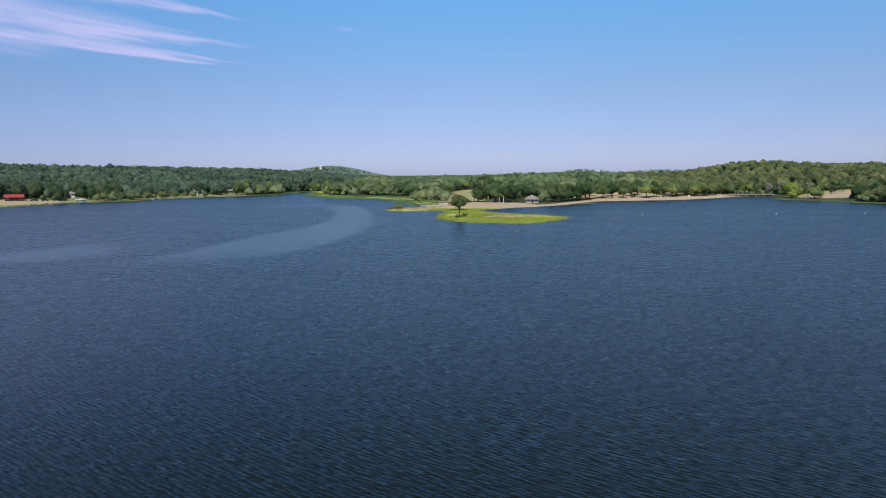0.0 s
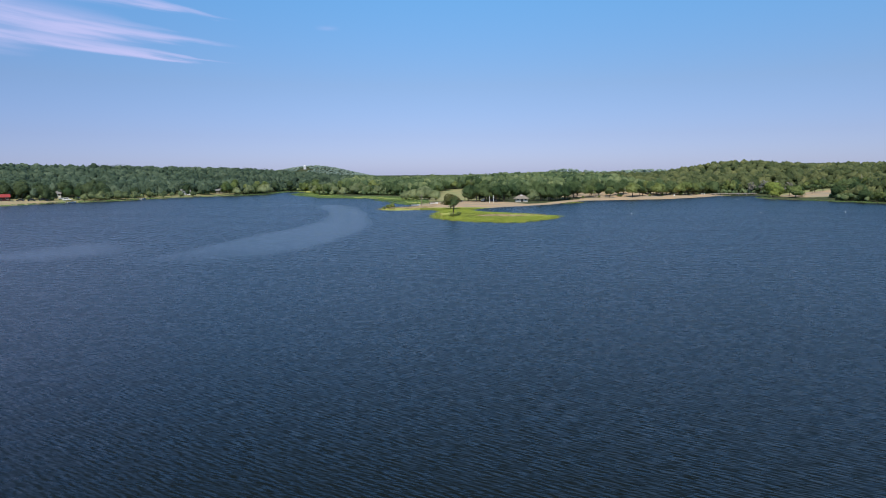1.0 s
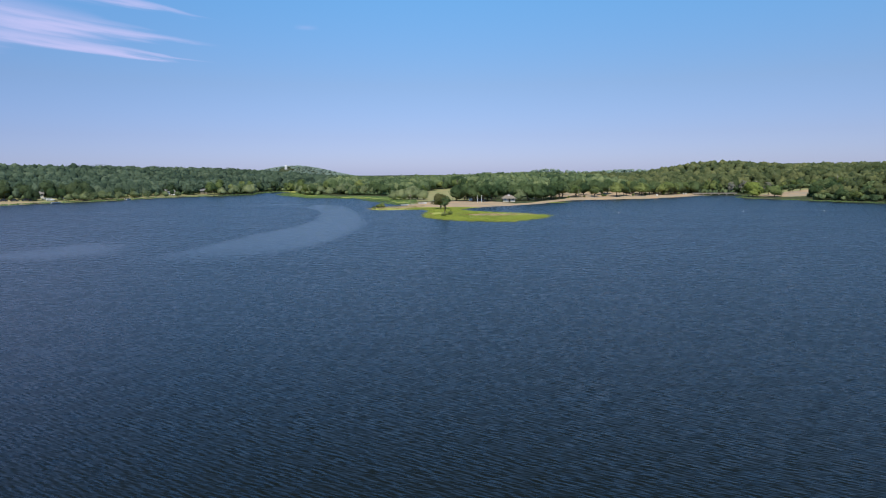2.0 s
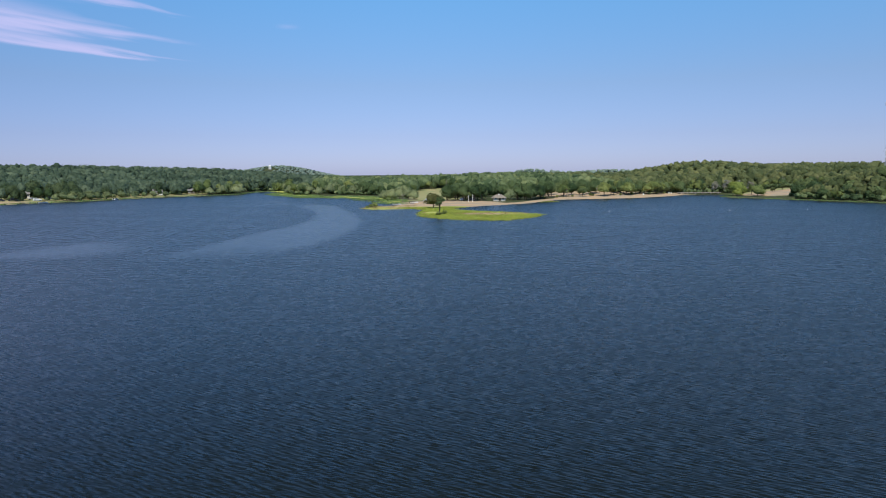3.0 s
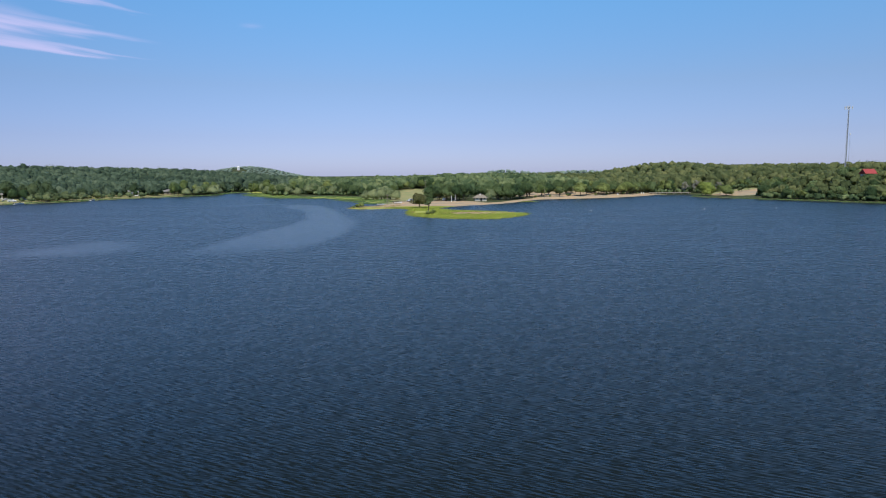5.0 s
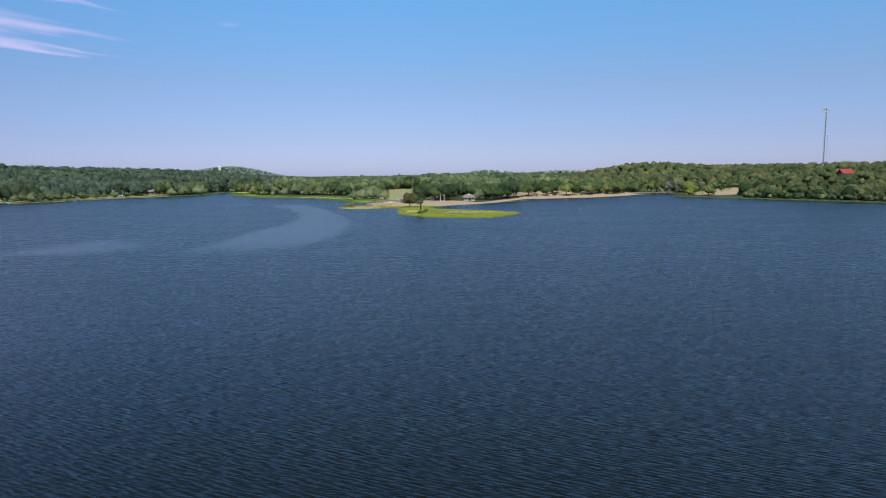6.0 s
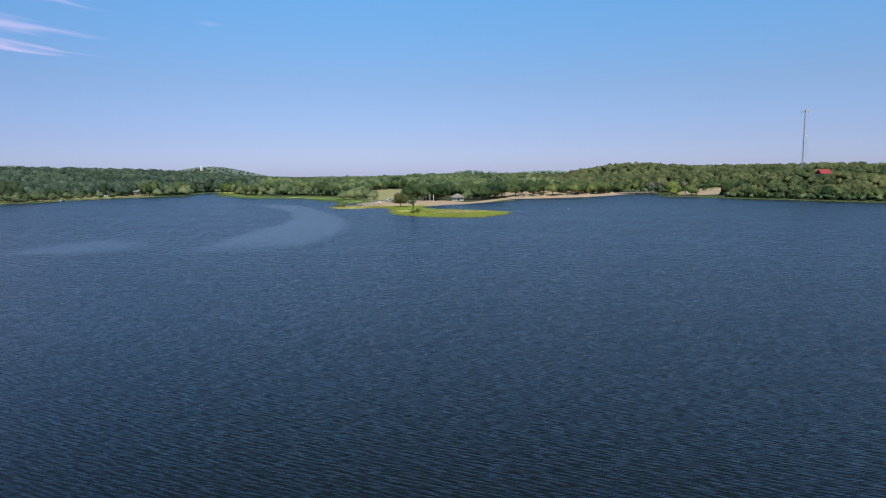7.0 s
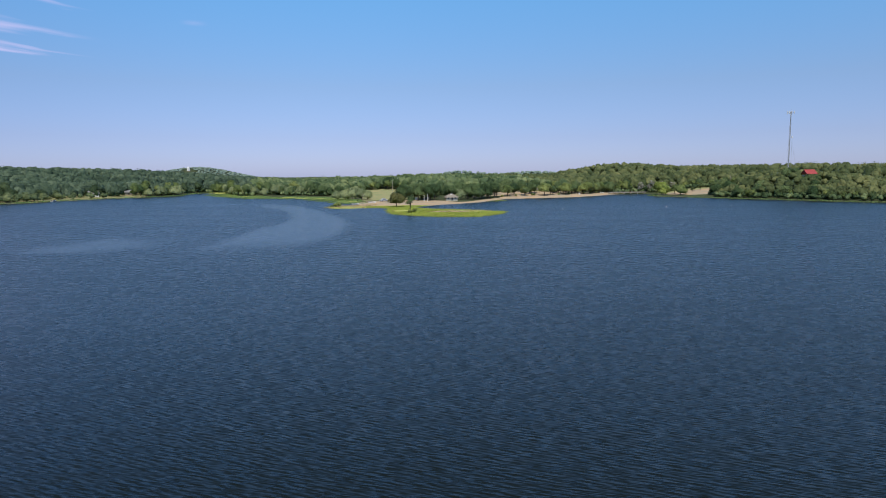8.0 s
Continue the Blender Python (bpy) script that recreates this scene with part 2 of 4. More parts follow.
# ---- the lie of the land ----
LAKE = np.array([
    (-250, 250), (-280, 100), (-330, -100), (-250, -300), (0, -380), (250, -320), (330, -150), (320, 0), (300, 120), (276, 200),
    (259, 240), (245, 268), (234, 298), (223, 325), (215, 345), (209, 362), (208, 378), (220, 392), (231, 406), (229, 418),
    (206, 421), (190, 405), (173, 391), (150, 377), (120, 371), (100, 366), (84, 347), (73, 329), (56, 315), (41, 305),
    (28, 293), (23, 281), (28, 268), (38, 259), (48, 249), (54, 238), (49, 226), (42, 217), (33, 209), (22, 213),
    (13, 221), (8, 230), (7, 244), (9, 262), (12, 276), (9, 289), (-1, 287), (-8, 285), (-15, 289), (-18, 297),
    (-15, 306), (-7, 313), (1, 320), (3, 330), (-2, 344), (-4, 360), (-9, 383), (-14, 400), (-24, 425), (-41, 440),
    (-58, 444), (-69, 475), (-80, 488), (-88, 520), (-92, 550), (-99, 592), (-112, 598), (-118, 562), (-119, 532), (-127, 519),
    (-143, 501), (-158, 485), (-172, 470), (-183, 445), (-191, 424), (-201, 412), (-209, 401), (-218, 388), (-224, 369), (-229, 351)], float)


def outline_distance(x, y, outline):
    """Metres from a closed outline: positive outside, negative inside."""
    x, y = np.asarray(x, float), np.asarray(y, float)
    best, inside = np.full(x.shape, 1e18), np.zeros(x.shape, bool)
    for (ax, ay), (bx, by) in zip(outline, np.roll(outline, -1, 0)):
        dx, dy = bx - ax, by - ay
        t = np.clip(((x - ax) * dx + (y - ay) * dy) / (dx * dx + dy * dy), 0, 1)
        best = np.minimum(best, (x - ax - t * dx) ** 2 + (y - ay - t * dy) ** 2)
        if ay != by:
            inside ^= ((ay > y) != (by > y)) & (x < (bx - ax) * (y - ay) / (by - ay) + ax)
    d = np.sqrt(best)
    return np.where(inside, -d, d)


def shore_distance(x, y):
    """Metres from the waterline: positive on land, negative in the lake."""
    return outline_distance(x, y, LAKE)


HILLS = (  # centre, half-widths, height
    (-470, 690, 190, 170, 17), (-270, 800, 150, 140, 11), (-620, 500, 200, 200, 14), (-170, 900, 100, 120, 5),
    (-244, 1690, 115, 150, 31), (-480, 1500, 220, 200, 15), (160, 760, 160, 140, 5), (292, 328, 34, 42, 8.5),
    (360, 705, 52, 110, 13), (500, 640, 120, 170, 12), (380, 440, 85, 95, 10), (620, 900, 250, 220, 14), (430, 300, 90, 120, 8), (70, 530, 50, 75, 4), (288, 428, 62, 58, 4), (150, 560, 70, 70, 1.8),
    (250, 1045, 75, 60, 12), (385, 1045, 70, 60, 9.5), (430, 650, 60, 80, 2.2))


def rise(x, y, d):
    z = np.zeros_like(d)
    for cx, cy, sx, sy, h in HILLS:
        z += h * np.exp(-((x - cx) / sx) ** 2 - ((y - cy) / sy) ** 2)
    return z


def ground_z(x, y, d=None):
    x, y = np.asarray(x, float), np.asarray(y, float)
    d = shore_distance(x, y) if d is None else d
    step = np.exp(-((x - 152) / 58) ** 4) + np.exp(-((x - 250) / 22) ** 4)
    bank = np.where(d > 0, 0.12 + (1.3 + 1.9 * step) * (1 - np.exp(-np.maximum(d, 0) / 28)), np.maximum(-2.5, 0.12 + 0.22 * d))
    low = ((x > -25) & (x < 62) & (y < 300)).astype(float)          # the reed island and its spit lie low
    bank = np.where((low > 0) & (d > 0), np.minimum(bank, 0.32), bank)
    away = np.clip((d - 6) / 55, 0, 1)
    return bank + rise(x, y, d) * away * away * (3 - 2 * away)


def gz(x, y):
    return float(ground_z(np.array([x]), np.array([y]))[0])


def axis(lo, hi, step, far):
    mid = list(np.arange(lo, hi + 0.1, step))
    out, s, v = [], step, hi
    while v < far:
        s *= 1.06
        v += s
        out.append(v)
    left, s, v = [], step, lo
    while v > -far:
        s *= 1.06
        v -= s
        left.append(v)
    return np.array(left[::-1] + mid + out)


gx, gy = axis(-260, 300, 3.5, 4200), axis(200, 610, 3.5, 4200)
GX, GY = np.meshgrid(gx, gy)
GD = shore_distance(GX, GY)
GZ = ground_z(GX, GY, GD)
nx, ny = len(gx), len(gy)
idx = np.arange(nx * ny).reshape(ny, nx)
quads = np.stack([idx[:-1, :-1], idx[:-1, 1:], idx[1:, 1:], idx[1:, :-1]], -1).reshape(-1, 4)
ground_mesh = mesh_from("ground", np.stack([GX, GY, GZ], -1).reshape(-1, 3), quads, None, smooth=True)


def region(x, y, cx, cy, rx, ry, soft=0.35):
    q = np.sqrt(((x - cx) / rx) ** 2 + ((y - cy) / ry) ** 2)
    return np.clip((1 - q) / soft + 0.5, 0, 1)


# how much of the soil is sand, dry lawn or reed bed
sand = np.clip((np.where(GX < 98, 9.5, 15) - GD) / 6, 0, 1) * np.clip((GX - 30) / 12, 0, 1) * np.clip((212 - GX) / 8, 0, 1) * (GY > 300)
sand = np.maximum(sand, region(GX, GY, 18, 322, 40, 28))
sand = np.maximum(sand, region(GX, GY, 38, 243, 16, 8))
sand = np.maximum(sand, 0.85 * region(GX, GY, 243, 374, 20, 26))
sand = np.maximum(sand, region(GX, GY, 12.5, 254, 5, 8))
sand = np.maximum(sand, 0.85 * region(GX, GY, 150, 402, 68, 24))
sand = np.maximum(sand, 0.55 * region(GX, GY, -240, 388, 34, 26))
lawn = np.clip((70 - GD) / 20, 0, 1) * np.where(GX < -208, 1, 0.58) * (GX < -140)
lawn = np.maximum(lawn, region(GX, GY, 248, 378, 24, 34))
lawn = np.maximum(lawn, region(GX, GY, 34, 448, 26, 58))
lawn = np.maximum(lawn, region(GX, GY, 18, 384, 34, 26))
lawn = np.maximum(lawn, region(GX, GY, 150, 410, 66, 30))
reedy = np.clip((GX + 110) / 10, 0, 1) * np.clip((62 - GX) / 4, 0, 1) * np.clip((14 - GD) / 6, 0, 1) * np.where(GY < 300, 1, (GX < 6) & (GY > 340))
for nm, v in (("sand", sand), ("lawn", lawn), ("reedy", reedy)):
    a = ground_mesh.attributes.new(nm, "FLOAT", "POINT")
    a.data.foreach_set("value", np.clip(v, 0, 1).astype(np.float32).ravel())


def ground_material():
    m = bpy.data.materials.new("lakeside_ground")
    m.use_nodes = True
    n, l = m.node_tree.nodes, m.node_tree.links
    b = n["Principled BSDF"]
    b.inputs["Roughness"].default_value = 0.95
    b.inputs["Specular IOR Level"].default_value = 0.15
    co = n.new("ShaderNodeTexCoord")

    def tex(scale, detail=5):
        t = n.new("ShaderNodeTexNoise")
        t.inputs["Scale"].default_value, t.inputs["Detail"].default_value = scale, detail
        l.new(co.outputs["Object"], t.inputs["Vector"])
        return t.outputs["Fac"]

    def blend(f, a, c, lo=0.35, hi=0.65):
        r = n.new("ShaderNodeMapRange")
        r.inputs[1].default_value, r.inputs[2].default_value = lo, hi
        l.new(f, r.inputs[0])
        x = n.new("ShaderNodeMix")
        x.data_type = "RGBA"
        l.new(r.outputs[0], x.inputs["Factor"])
        for k, v in ((6, a), (7, c)):
            if isinstance(v, tuple):
                x.inputs[k].default_value = (*v, 1)
            else:
                l.new(v, x.inputs[k])
        return x.outputs[2]

    patchy, fine = tex(0.13, 6), tex(0.6)
    litter = blend(fine, (0.042, 0.058, 0.026), (0.072, 0.082, 0.036))
    col = litter
    for nm, a, c, f in (("lawn", (0.34, 0.285, 0.14), (0.22, 0.255, 0.11), patchy),
                        ("sand", (0.46, 0.315, 0.185), (0.32, 0.27, 0.195), patchy),
                        ("reedy", (0.33, 0.38, 0.08), (0.38, 0.36, 0.11), fine)):
        at = n.new("ShaderNodeAttribute")
        at.attribute_name = nm
        edge = n.new("ShaderNodeMath")
        edge.operation = "MULTIPLY_ADD"
        edge.inputs[1].default_value = 0.5
        l.new(fine, edge.inputs[0])
        l.new(at.outputs["Fac"], edge.inputs[2])
        col = blend(edge.outputs[0], col, blend(f, a, c), 0.6, 0.9)
    l.new(col, b.inputs["Base Color"])
    bp = n.new("ShaderNodeBump")
    bp.inputs["Distance"].default_value = 0.12
    l.new(tex(1.4, 6), bp.inputs["Height"])
    l.new(bp.outputs[0], b.inputs["Normal"])
    return m


ground_mesh.materials.append(ground_material())
tagged(new("ground", ground_mesh), "dry lakeside ground of sand, lawn and leaf litter", "ground", kind="structure")

# ---- water ----


wx, wy = np.arange(-360, 361, 3.0), np.arange(-420, 641, 3.0)
WX, WY = np.meshgrid(wx, wy)
# calm streaks where the wind does not ruffle the lake: a long curved one and paler patches west of it
SLICK = np.array([(-46, 346), (-31, 324), (-21, 268), (-16, 215), (-17, 188), (-21, 160), (-26, 139), (-33, 124), (-41, 115), (-52, 111), (-62, 116),
                  (-54, 135), (-48, 155), (-44, 176), (-37, 195), (-33, 229), (-35, 265), (-39, 290), (-50, 322)], float)
PATCH = np.array([(-96, 136), (-90, 146), (-85, 156), (-78, 162), (-69, 154), (-62, 136), (-71, 125), (-80, 123), (-90, 126)], float)
ARC = np.array([(-80, 330), (-72, 352), (-60, 362), (-46, 346), (-48, 338), (-60, 350), (-69, 343), (-76, 326)], float)
slick = np.clip(0.5 - outline_distance(WX, WY, SLICK) / 7.0, 0, 1) * np.clip((WY - 106) / 44, 0.1, 1)
slick = np.maximum(slick, 0.8 * np.clip(0.4 - outline_distance(WX, WY, PATCH) / 16, 0, 1))
slick = np.maximum(slick, 0.6 * np.clip(0.5 - outline_distance(WX, WY, ARC) / 10, 0, 1))
# the wind freshens towards the eastern bank and under the western shore
breeze = np.clip((WX - 20) / 170, 0, 1) * np.clip((WY - 60) / 120, 0, 1) + 0.9 * np.clip((-60 - WX) / 120, 0, 1) * np.clip((WY - 150) / 120, 0, 1)
wi = np.arange(WX.size).reshape(WX.shape)
water_mesh = mesh_from("water", np.stack([WX, WY, 0 * WX], -1).reshape(-1, 3),
                       np.stack([wi[:-1, :-1], wi[:-1, 1:], wi[1:, 1:], wi[1:, :-1]], -1).reshape(-1, 4), None, smooth=True)
for nm, v in (("slick", slick), ("breeze", breeze)):
    a = water_mesh.attributes.new(nm, "FLOAT", "POINT")
    a.data.foreach_set("value", v.astype(np.float32).ravel())


WAVE = 1.04            # steepness of the wind waves


def water_material():
    m = bpy.data.materials.new("lake_water")
    m.use_nodes = True
    n, l = m.node_tree.nodes, m.node_tree.links
    b = n["Principled BSDF"]
    b.inputs["Base Color"].default_value = (0.0060, 0.0076, 0.0046, 1)
    b.inputs["IOR"].default_value = 1.333
    b.inputs["Specular IOR Level"].default_value = 0.50
    co = n.new("ShaderNodeTexCoord")

    def mth(op, p, q, r=None):
        k = n.new("ShaderNodeMath")
        k.operation = op
        for i, v in enumerate((p, q, r)):
            if v is None:
                continue
            if isinstance(v, (int, float)):
                k.inputs[i].default_value = v
            else:
                l.new(v, k.inputs[i])
        return k.outputs[0]

    def waves(turn, along, across, detail=3, rough=0.5):
        """Noise drawn out along crests that run `turn` degrees south of east."""
        mp = n.new("ShaderNodeMapping")
        mp.vector_type = "TEXTURE"
        mp.inputs["Rotation"].default_value = (0, 0, radians(-turn))
        mp.inputs["Scale"].default_value = (along, across, 1)
        l.new(co.outputs["Object"], mp.inputs["Vector"])
        t = n.new("ShaderNodeTexNoise")
        t.inputs["Scale"].default_value, t.inputs["Detail"].default_value, t.inputs["Roughness"].default_value = 1, detail, rough
        l.new(mp.outputs[0], t.inputs["Vector"])
        return t.outputs["Fac"]

    def slope(bands):
        """The sum of several trains of waves, as the tilt of the surface."""
        total = 0.0
        for turn, along, across, steep in bands:
            total = mth("ADD", total, mth("MULTIPLY_ADD", waves(turn, along, across, 1, 0.4), steep, -steep / 2))
        return total

    def crests(turn, scale, bend):
        """A train of long, slightly wandering crests."""
        w, mp = n.new("ShaderNodeTexWave"), n.new("ShaderNodeMapping")
        w.wave_type, w.bands_direction, w.wave_profile = "BANDS", "Y", "SIN"
        for nm, v in (("Scale", scale), ("Distortion", bend), ("Detail", 2.0), ("Detail Scale", 0.7), ("Detail Roughness", 0.5)):
            w.inputs[nm].default_value = v
        mp.vector_type = "TEXTURE"
        mp.inputs["Rotation"].default_value = (0, 0, radians(-turn))
        mp.inputs["Scale"].default_value = (1.6, 1, 1)
        l.new(co.outputs["Object"], mp.inputs["Vector"])
        l.new(mp.outputs[0], w.inputs["Vector"])
        return w.outputs["Fac"]

    def attribute(name):
        at = n.new("ShaderNodeAttribute")
        at.attribute_name = name
        return at.outputs["Fac"]

    across = slope(((36, 0.65, 0.09, 0.46), (32, 1.05, 0.15, 0.48), (41, 1.25, 0.26, 0.20), (12, 0.7, 0.6, 0.07), (22, 1.4, 1.2, 0.03), (28, 5, 1.6, 0.012), (-8, 0.6, 0.12, 0.24)))
    for turn, scale, bend, steep in ((36, 0.88, 5.0, 0.15), (26, 1.45, 6.0, 0.12), (47, 0.56, 3.5, 0.07), (-4, 1.15, 5.0, 0.06)):
        across = mth("ADD", across, mth("MULTIPLY_ADD", crests(turn, scale, bend), steep, -steep / 2))
    along = slope(((64, 0.5, 0.18, 0.12), (-24, 0.9, 0.4, 0.10)))
    patch = n.new("ShaderNodeMapRange")
    patch.interpolation_type = "SMOOTHSTEP"
    patch.inputs[1].default_value, patch.inputs[2].default_value = 0.12, 0.8
    l.new(mth("MULTIPLY", attribute("slick"), mth("MULTIPLY_ADD", waves(-30, 14, 5, 4), 0.9, 0.45)), patch.inputs[0])
    gust, puff = waves(20, 70, 24, 4, 0.6), waves(24, 20, 4.5, 3, 0.6)
    gain = mth("ADD", mth("MULTIPLY_ADD", gust, 0.36, 0.32), mth("MULTIPLY_ADD", puff, 0.14, 0.43))
    gain = mth("MULTIPLY", gain, mth("MULTIPLY_ADD", attribute("breeze"), 0.2, 1.0))
    gain = mth("MULTIPLY", gain, mth("MULTIPLY_ADD", patch.outputs[0], -0.55, 1.0))
    # broad backs and short steep fronts
    across = mth("SMOOTH_MIN", across, 0.13, 0.10)
    p, q = mth("MULTIPLY", across, mth("MULTIPLY", gain, WAVE)), mth("MULTIPLY", along, mth("MULTIPLY", gain, WAVE))
    nv = n.new("ShaderNodeCombineXYZ")
    l.new(mth("ADD", mth("MULTIPLY", p, 0.59), mth("MULTIPLY", q, 0.81)), nv.inputs[0])
    # the wind blows the crests over: their steep fronts face south
    l.new(mth("ADD", mth("ADD", mth("MULTIPLY", p, 0.81), mth("MULTIPLY", q, -0.59)), mth("MULTIPLY", gain, -0.006)), nv.inputs[1])
    nv.inputs[2].default_value = 1.0
    unit = n.new("ShaderNodeVectorMath")
    unit.operation = "NORMALIZE"
    l.new(nv.outputs[0], unit.inputs[0])
    l.new(unit.outputs[0], b.inputs["Normal"])
    # ripples too small to see one by one
    flurry = mth("ADD", mth("MULTIPLY_ADD", waves(8, 1.5, 1.1, 2, 0.6), 0.24, -0.12), mth("MULTIPLY_ADD", waves(14, 4.5, 2.2, 2, 0.6), 0.11, -0.055))
    l.new(mth("ADD", mth("MULTIPLY_ADD", gain, 0.12, 0.155), flurry), b.inputs["Roughness"])
    return m


water_mesh.materials.append(water_material())
tagged(new("water", water_mesh), "wind-rippled deep blue lake water", "lake", kind="structure")

# ---- trees ----


def crown_cards(rng, lobes, count, size, droop=0.0):
    """Leaf sprays on the shells of round lobes: (n*4, 3) corners."""
    out = []
    vol = np.array([r for *_, r in lobes]) ** 2
    core = np.array([0, 0, min(z - r for *_, z, r in lobes)])
    span = np.array([1, 1, 1.15])
    for (cx, cy, cz, r), c in zip(lobes, np.maximum(4, count * vol / vol.sum()).astype(int)):
        u = rng.normal(size=(c, 3))
        u /= np.linalg.norm(u, axis=1)[:, None]
        u[:, 2] = np.where(u[:, 2] < -0.45, -u[:, 2], u[:, 2])
        rad = r * rng.uniform(0.72, 1.0, (c, 1))
        p = np.array([cx, cy, cz]) + u * rad * np.array([1, 1, 0.88])
        dome = (p - core) / span
        dome /= np.linalg.norm(dome, axis=1)[:, None] + 1e-6
        nrm = 0.8 * u + 0.45 * dome + rng.normal(size=(c, 3)) * 0.3
        nrm /= np.linalg.norm(nrm, axis=1)[:, None]
        t = np.cross(nrm, rng.normal(size=(c, 3)))
        t /= np.linalg.norm(t, axis=1)[:, None]
        w = np.cross(nrm, t)
        s = size * rng.uniform(0.6, 1.25, (c, 1))
        if droop:
            w = w * 0.5 + np.array([0, 0, -1]) * droop
        k = rng.uniform(0.35, 0.75, (c, 1))
        out.append(np.stack([p - t * s, p + w * s * k, p + t * s, p - w * s * rng.uniform(0.4, 0.9, (c, 1))], 1))
    return np.concatenate(out).reshape(-1, 3)


def crown_lobes(rng, height, width, base, n, fine=1.0):
    """Round lobes on a broad dome from base to height."""
    lobes, tall = [], height - base
    for k in range(n):
        a, f = k * 2.399 + rng.uniform(-0.4, 0.4), (k + 0.5) / n
        r = min(width, tall * 1.3) * rng.uniform(0.17, 0.25) * fine
        up = math.sqrt(1 - f) if k % 3 else (1 - f) * 0.55
        ring = (width / 2 - r * 0.8) * math.sqrt(max(0.0, 1 - up * up)) * rng.uniform(0.85, 1.08)
        lobes.append((ring * math.cos(a), ring * math.sin(a), base + r * 0.8 + (tall - 1.7 * r) * up * rng.uniform(0.85, 1.0), r))
    lobes.append((0, 0, base + tall * 0.48, min(width, tall) * 0.34))
    return lobes


def leaf_mass(rng, lobes, level, centre=0.42, low=0.58, high=1.0):
    """One crown's closed leaf mass: the outer skin of its lobes, roughened."""
    bm = B()
    bmesh.ops.create_icosphere(bm, subdivisions=level, radius=1.0)
    u = np.array([v.co[:] for v in bm.verts])
    f = np.array([[v.index for v in q.verts] for q in bm.faces])
    bm.free()
    core = np.array([0, 0, centre])
    reach = np.full(len(u), 0.1 * max(z + r for *_, z, r in lobes))
    for cx, cy, cz, r in lobes:
        c = np.array([cx, cy, cz]) - core
        b = u @ c
        disc = b * b - (c @ c - r * r)
        reach = np.maximum(reach, np.where(disc > 0, b + np.sqrt(np.maximum(disc, 0)), 0))
    p = core + u * (reach * rng.uniform(low, high, len(u)))[:, None]
    p[:, 2] = np.maximum(p[:, 2], 0.0)
    return p, f


def tree_kind(name, seed, height, width, base, n, count, size, mat, label, droop=0.0, lean=0.0, full=True):
    """One tree: tapered trunk with limbs, and a leafy crown."""
    rng = np.random.default_rng(seed)
    lobes = crown_lobes(rng, height, width, base, n)
    t = thing(name, pose(0, 0, -200), label, "bush" if name == "bush" else "tree")
    bm = B()
    top = Vector((lean * height, 0, height * 0.62))
    r = 0.022 * height + 0.05
    pts = [Vector((0, 0, -0.4)), Vector((lean * height * 0.15, 0.05, base * 0.6)), Vector((lean * height * 0.5, -0.08, height * 0.38)), top]
    for k, (p, q) in enumerate(zip(pts, pts[1:])):
        tube(bm, p, q, r * (1.35, 0.95, 0.7)[k], r * (0.95, 0.7, 0.3)[k], 7)
    for k, (lx, ly, lz, lr) in enumerate(lobes[:-1]):
        s = pts[1].lerp(top, (k + 0.5) / len(lobes))
        tube(bm, s, (lx, ly, lz), r * 0.42, r * 0.12, 5)
    part("trunk", bm, M["bark"], t, smooth=True)
    c = crown_cards(rng, lobes, count, size, droop)
    q = np.arange(len(c)).reshape(-1, 4)
    f = np.concatenate([q[:, [0, 1, 2]], q[:, [0, 2, 3]]])
    soft = np.zeros(len(f), bool)
    if full:
        p, g = leaf_mass(rng, lobes, 2, base + (height - base) * 0.42, 0.70, 0.90)
        f, soft = np.concatenate([f, g + len(c)]), np.concatenate([soft, np.ones(len(g), bool)])
        p[:, 2] = np.maximum(p[:, 2], base + 0.1)
        c = np.concatenate([c, p])
    c[:, 0] += lean * c[:, 2]
    crown = new("crown", mesh_from("crown", c, f, M[mat]))
    crown.data.polygons.foreach_set("use_smooth", soft)
    crown.parent = t
    return t


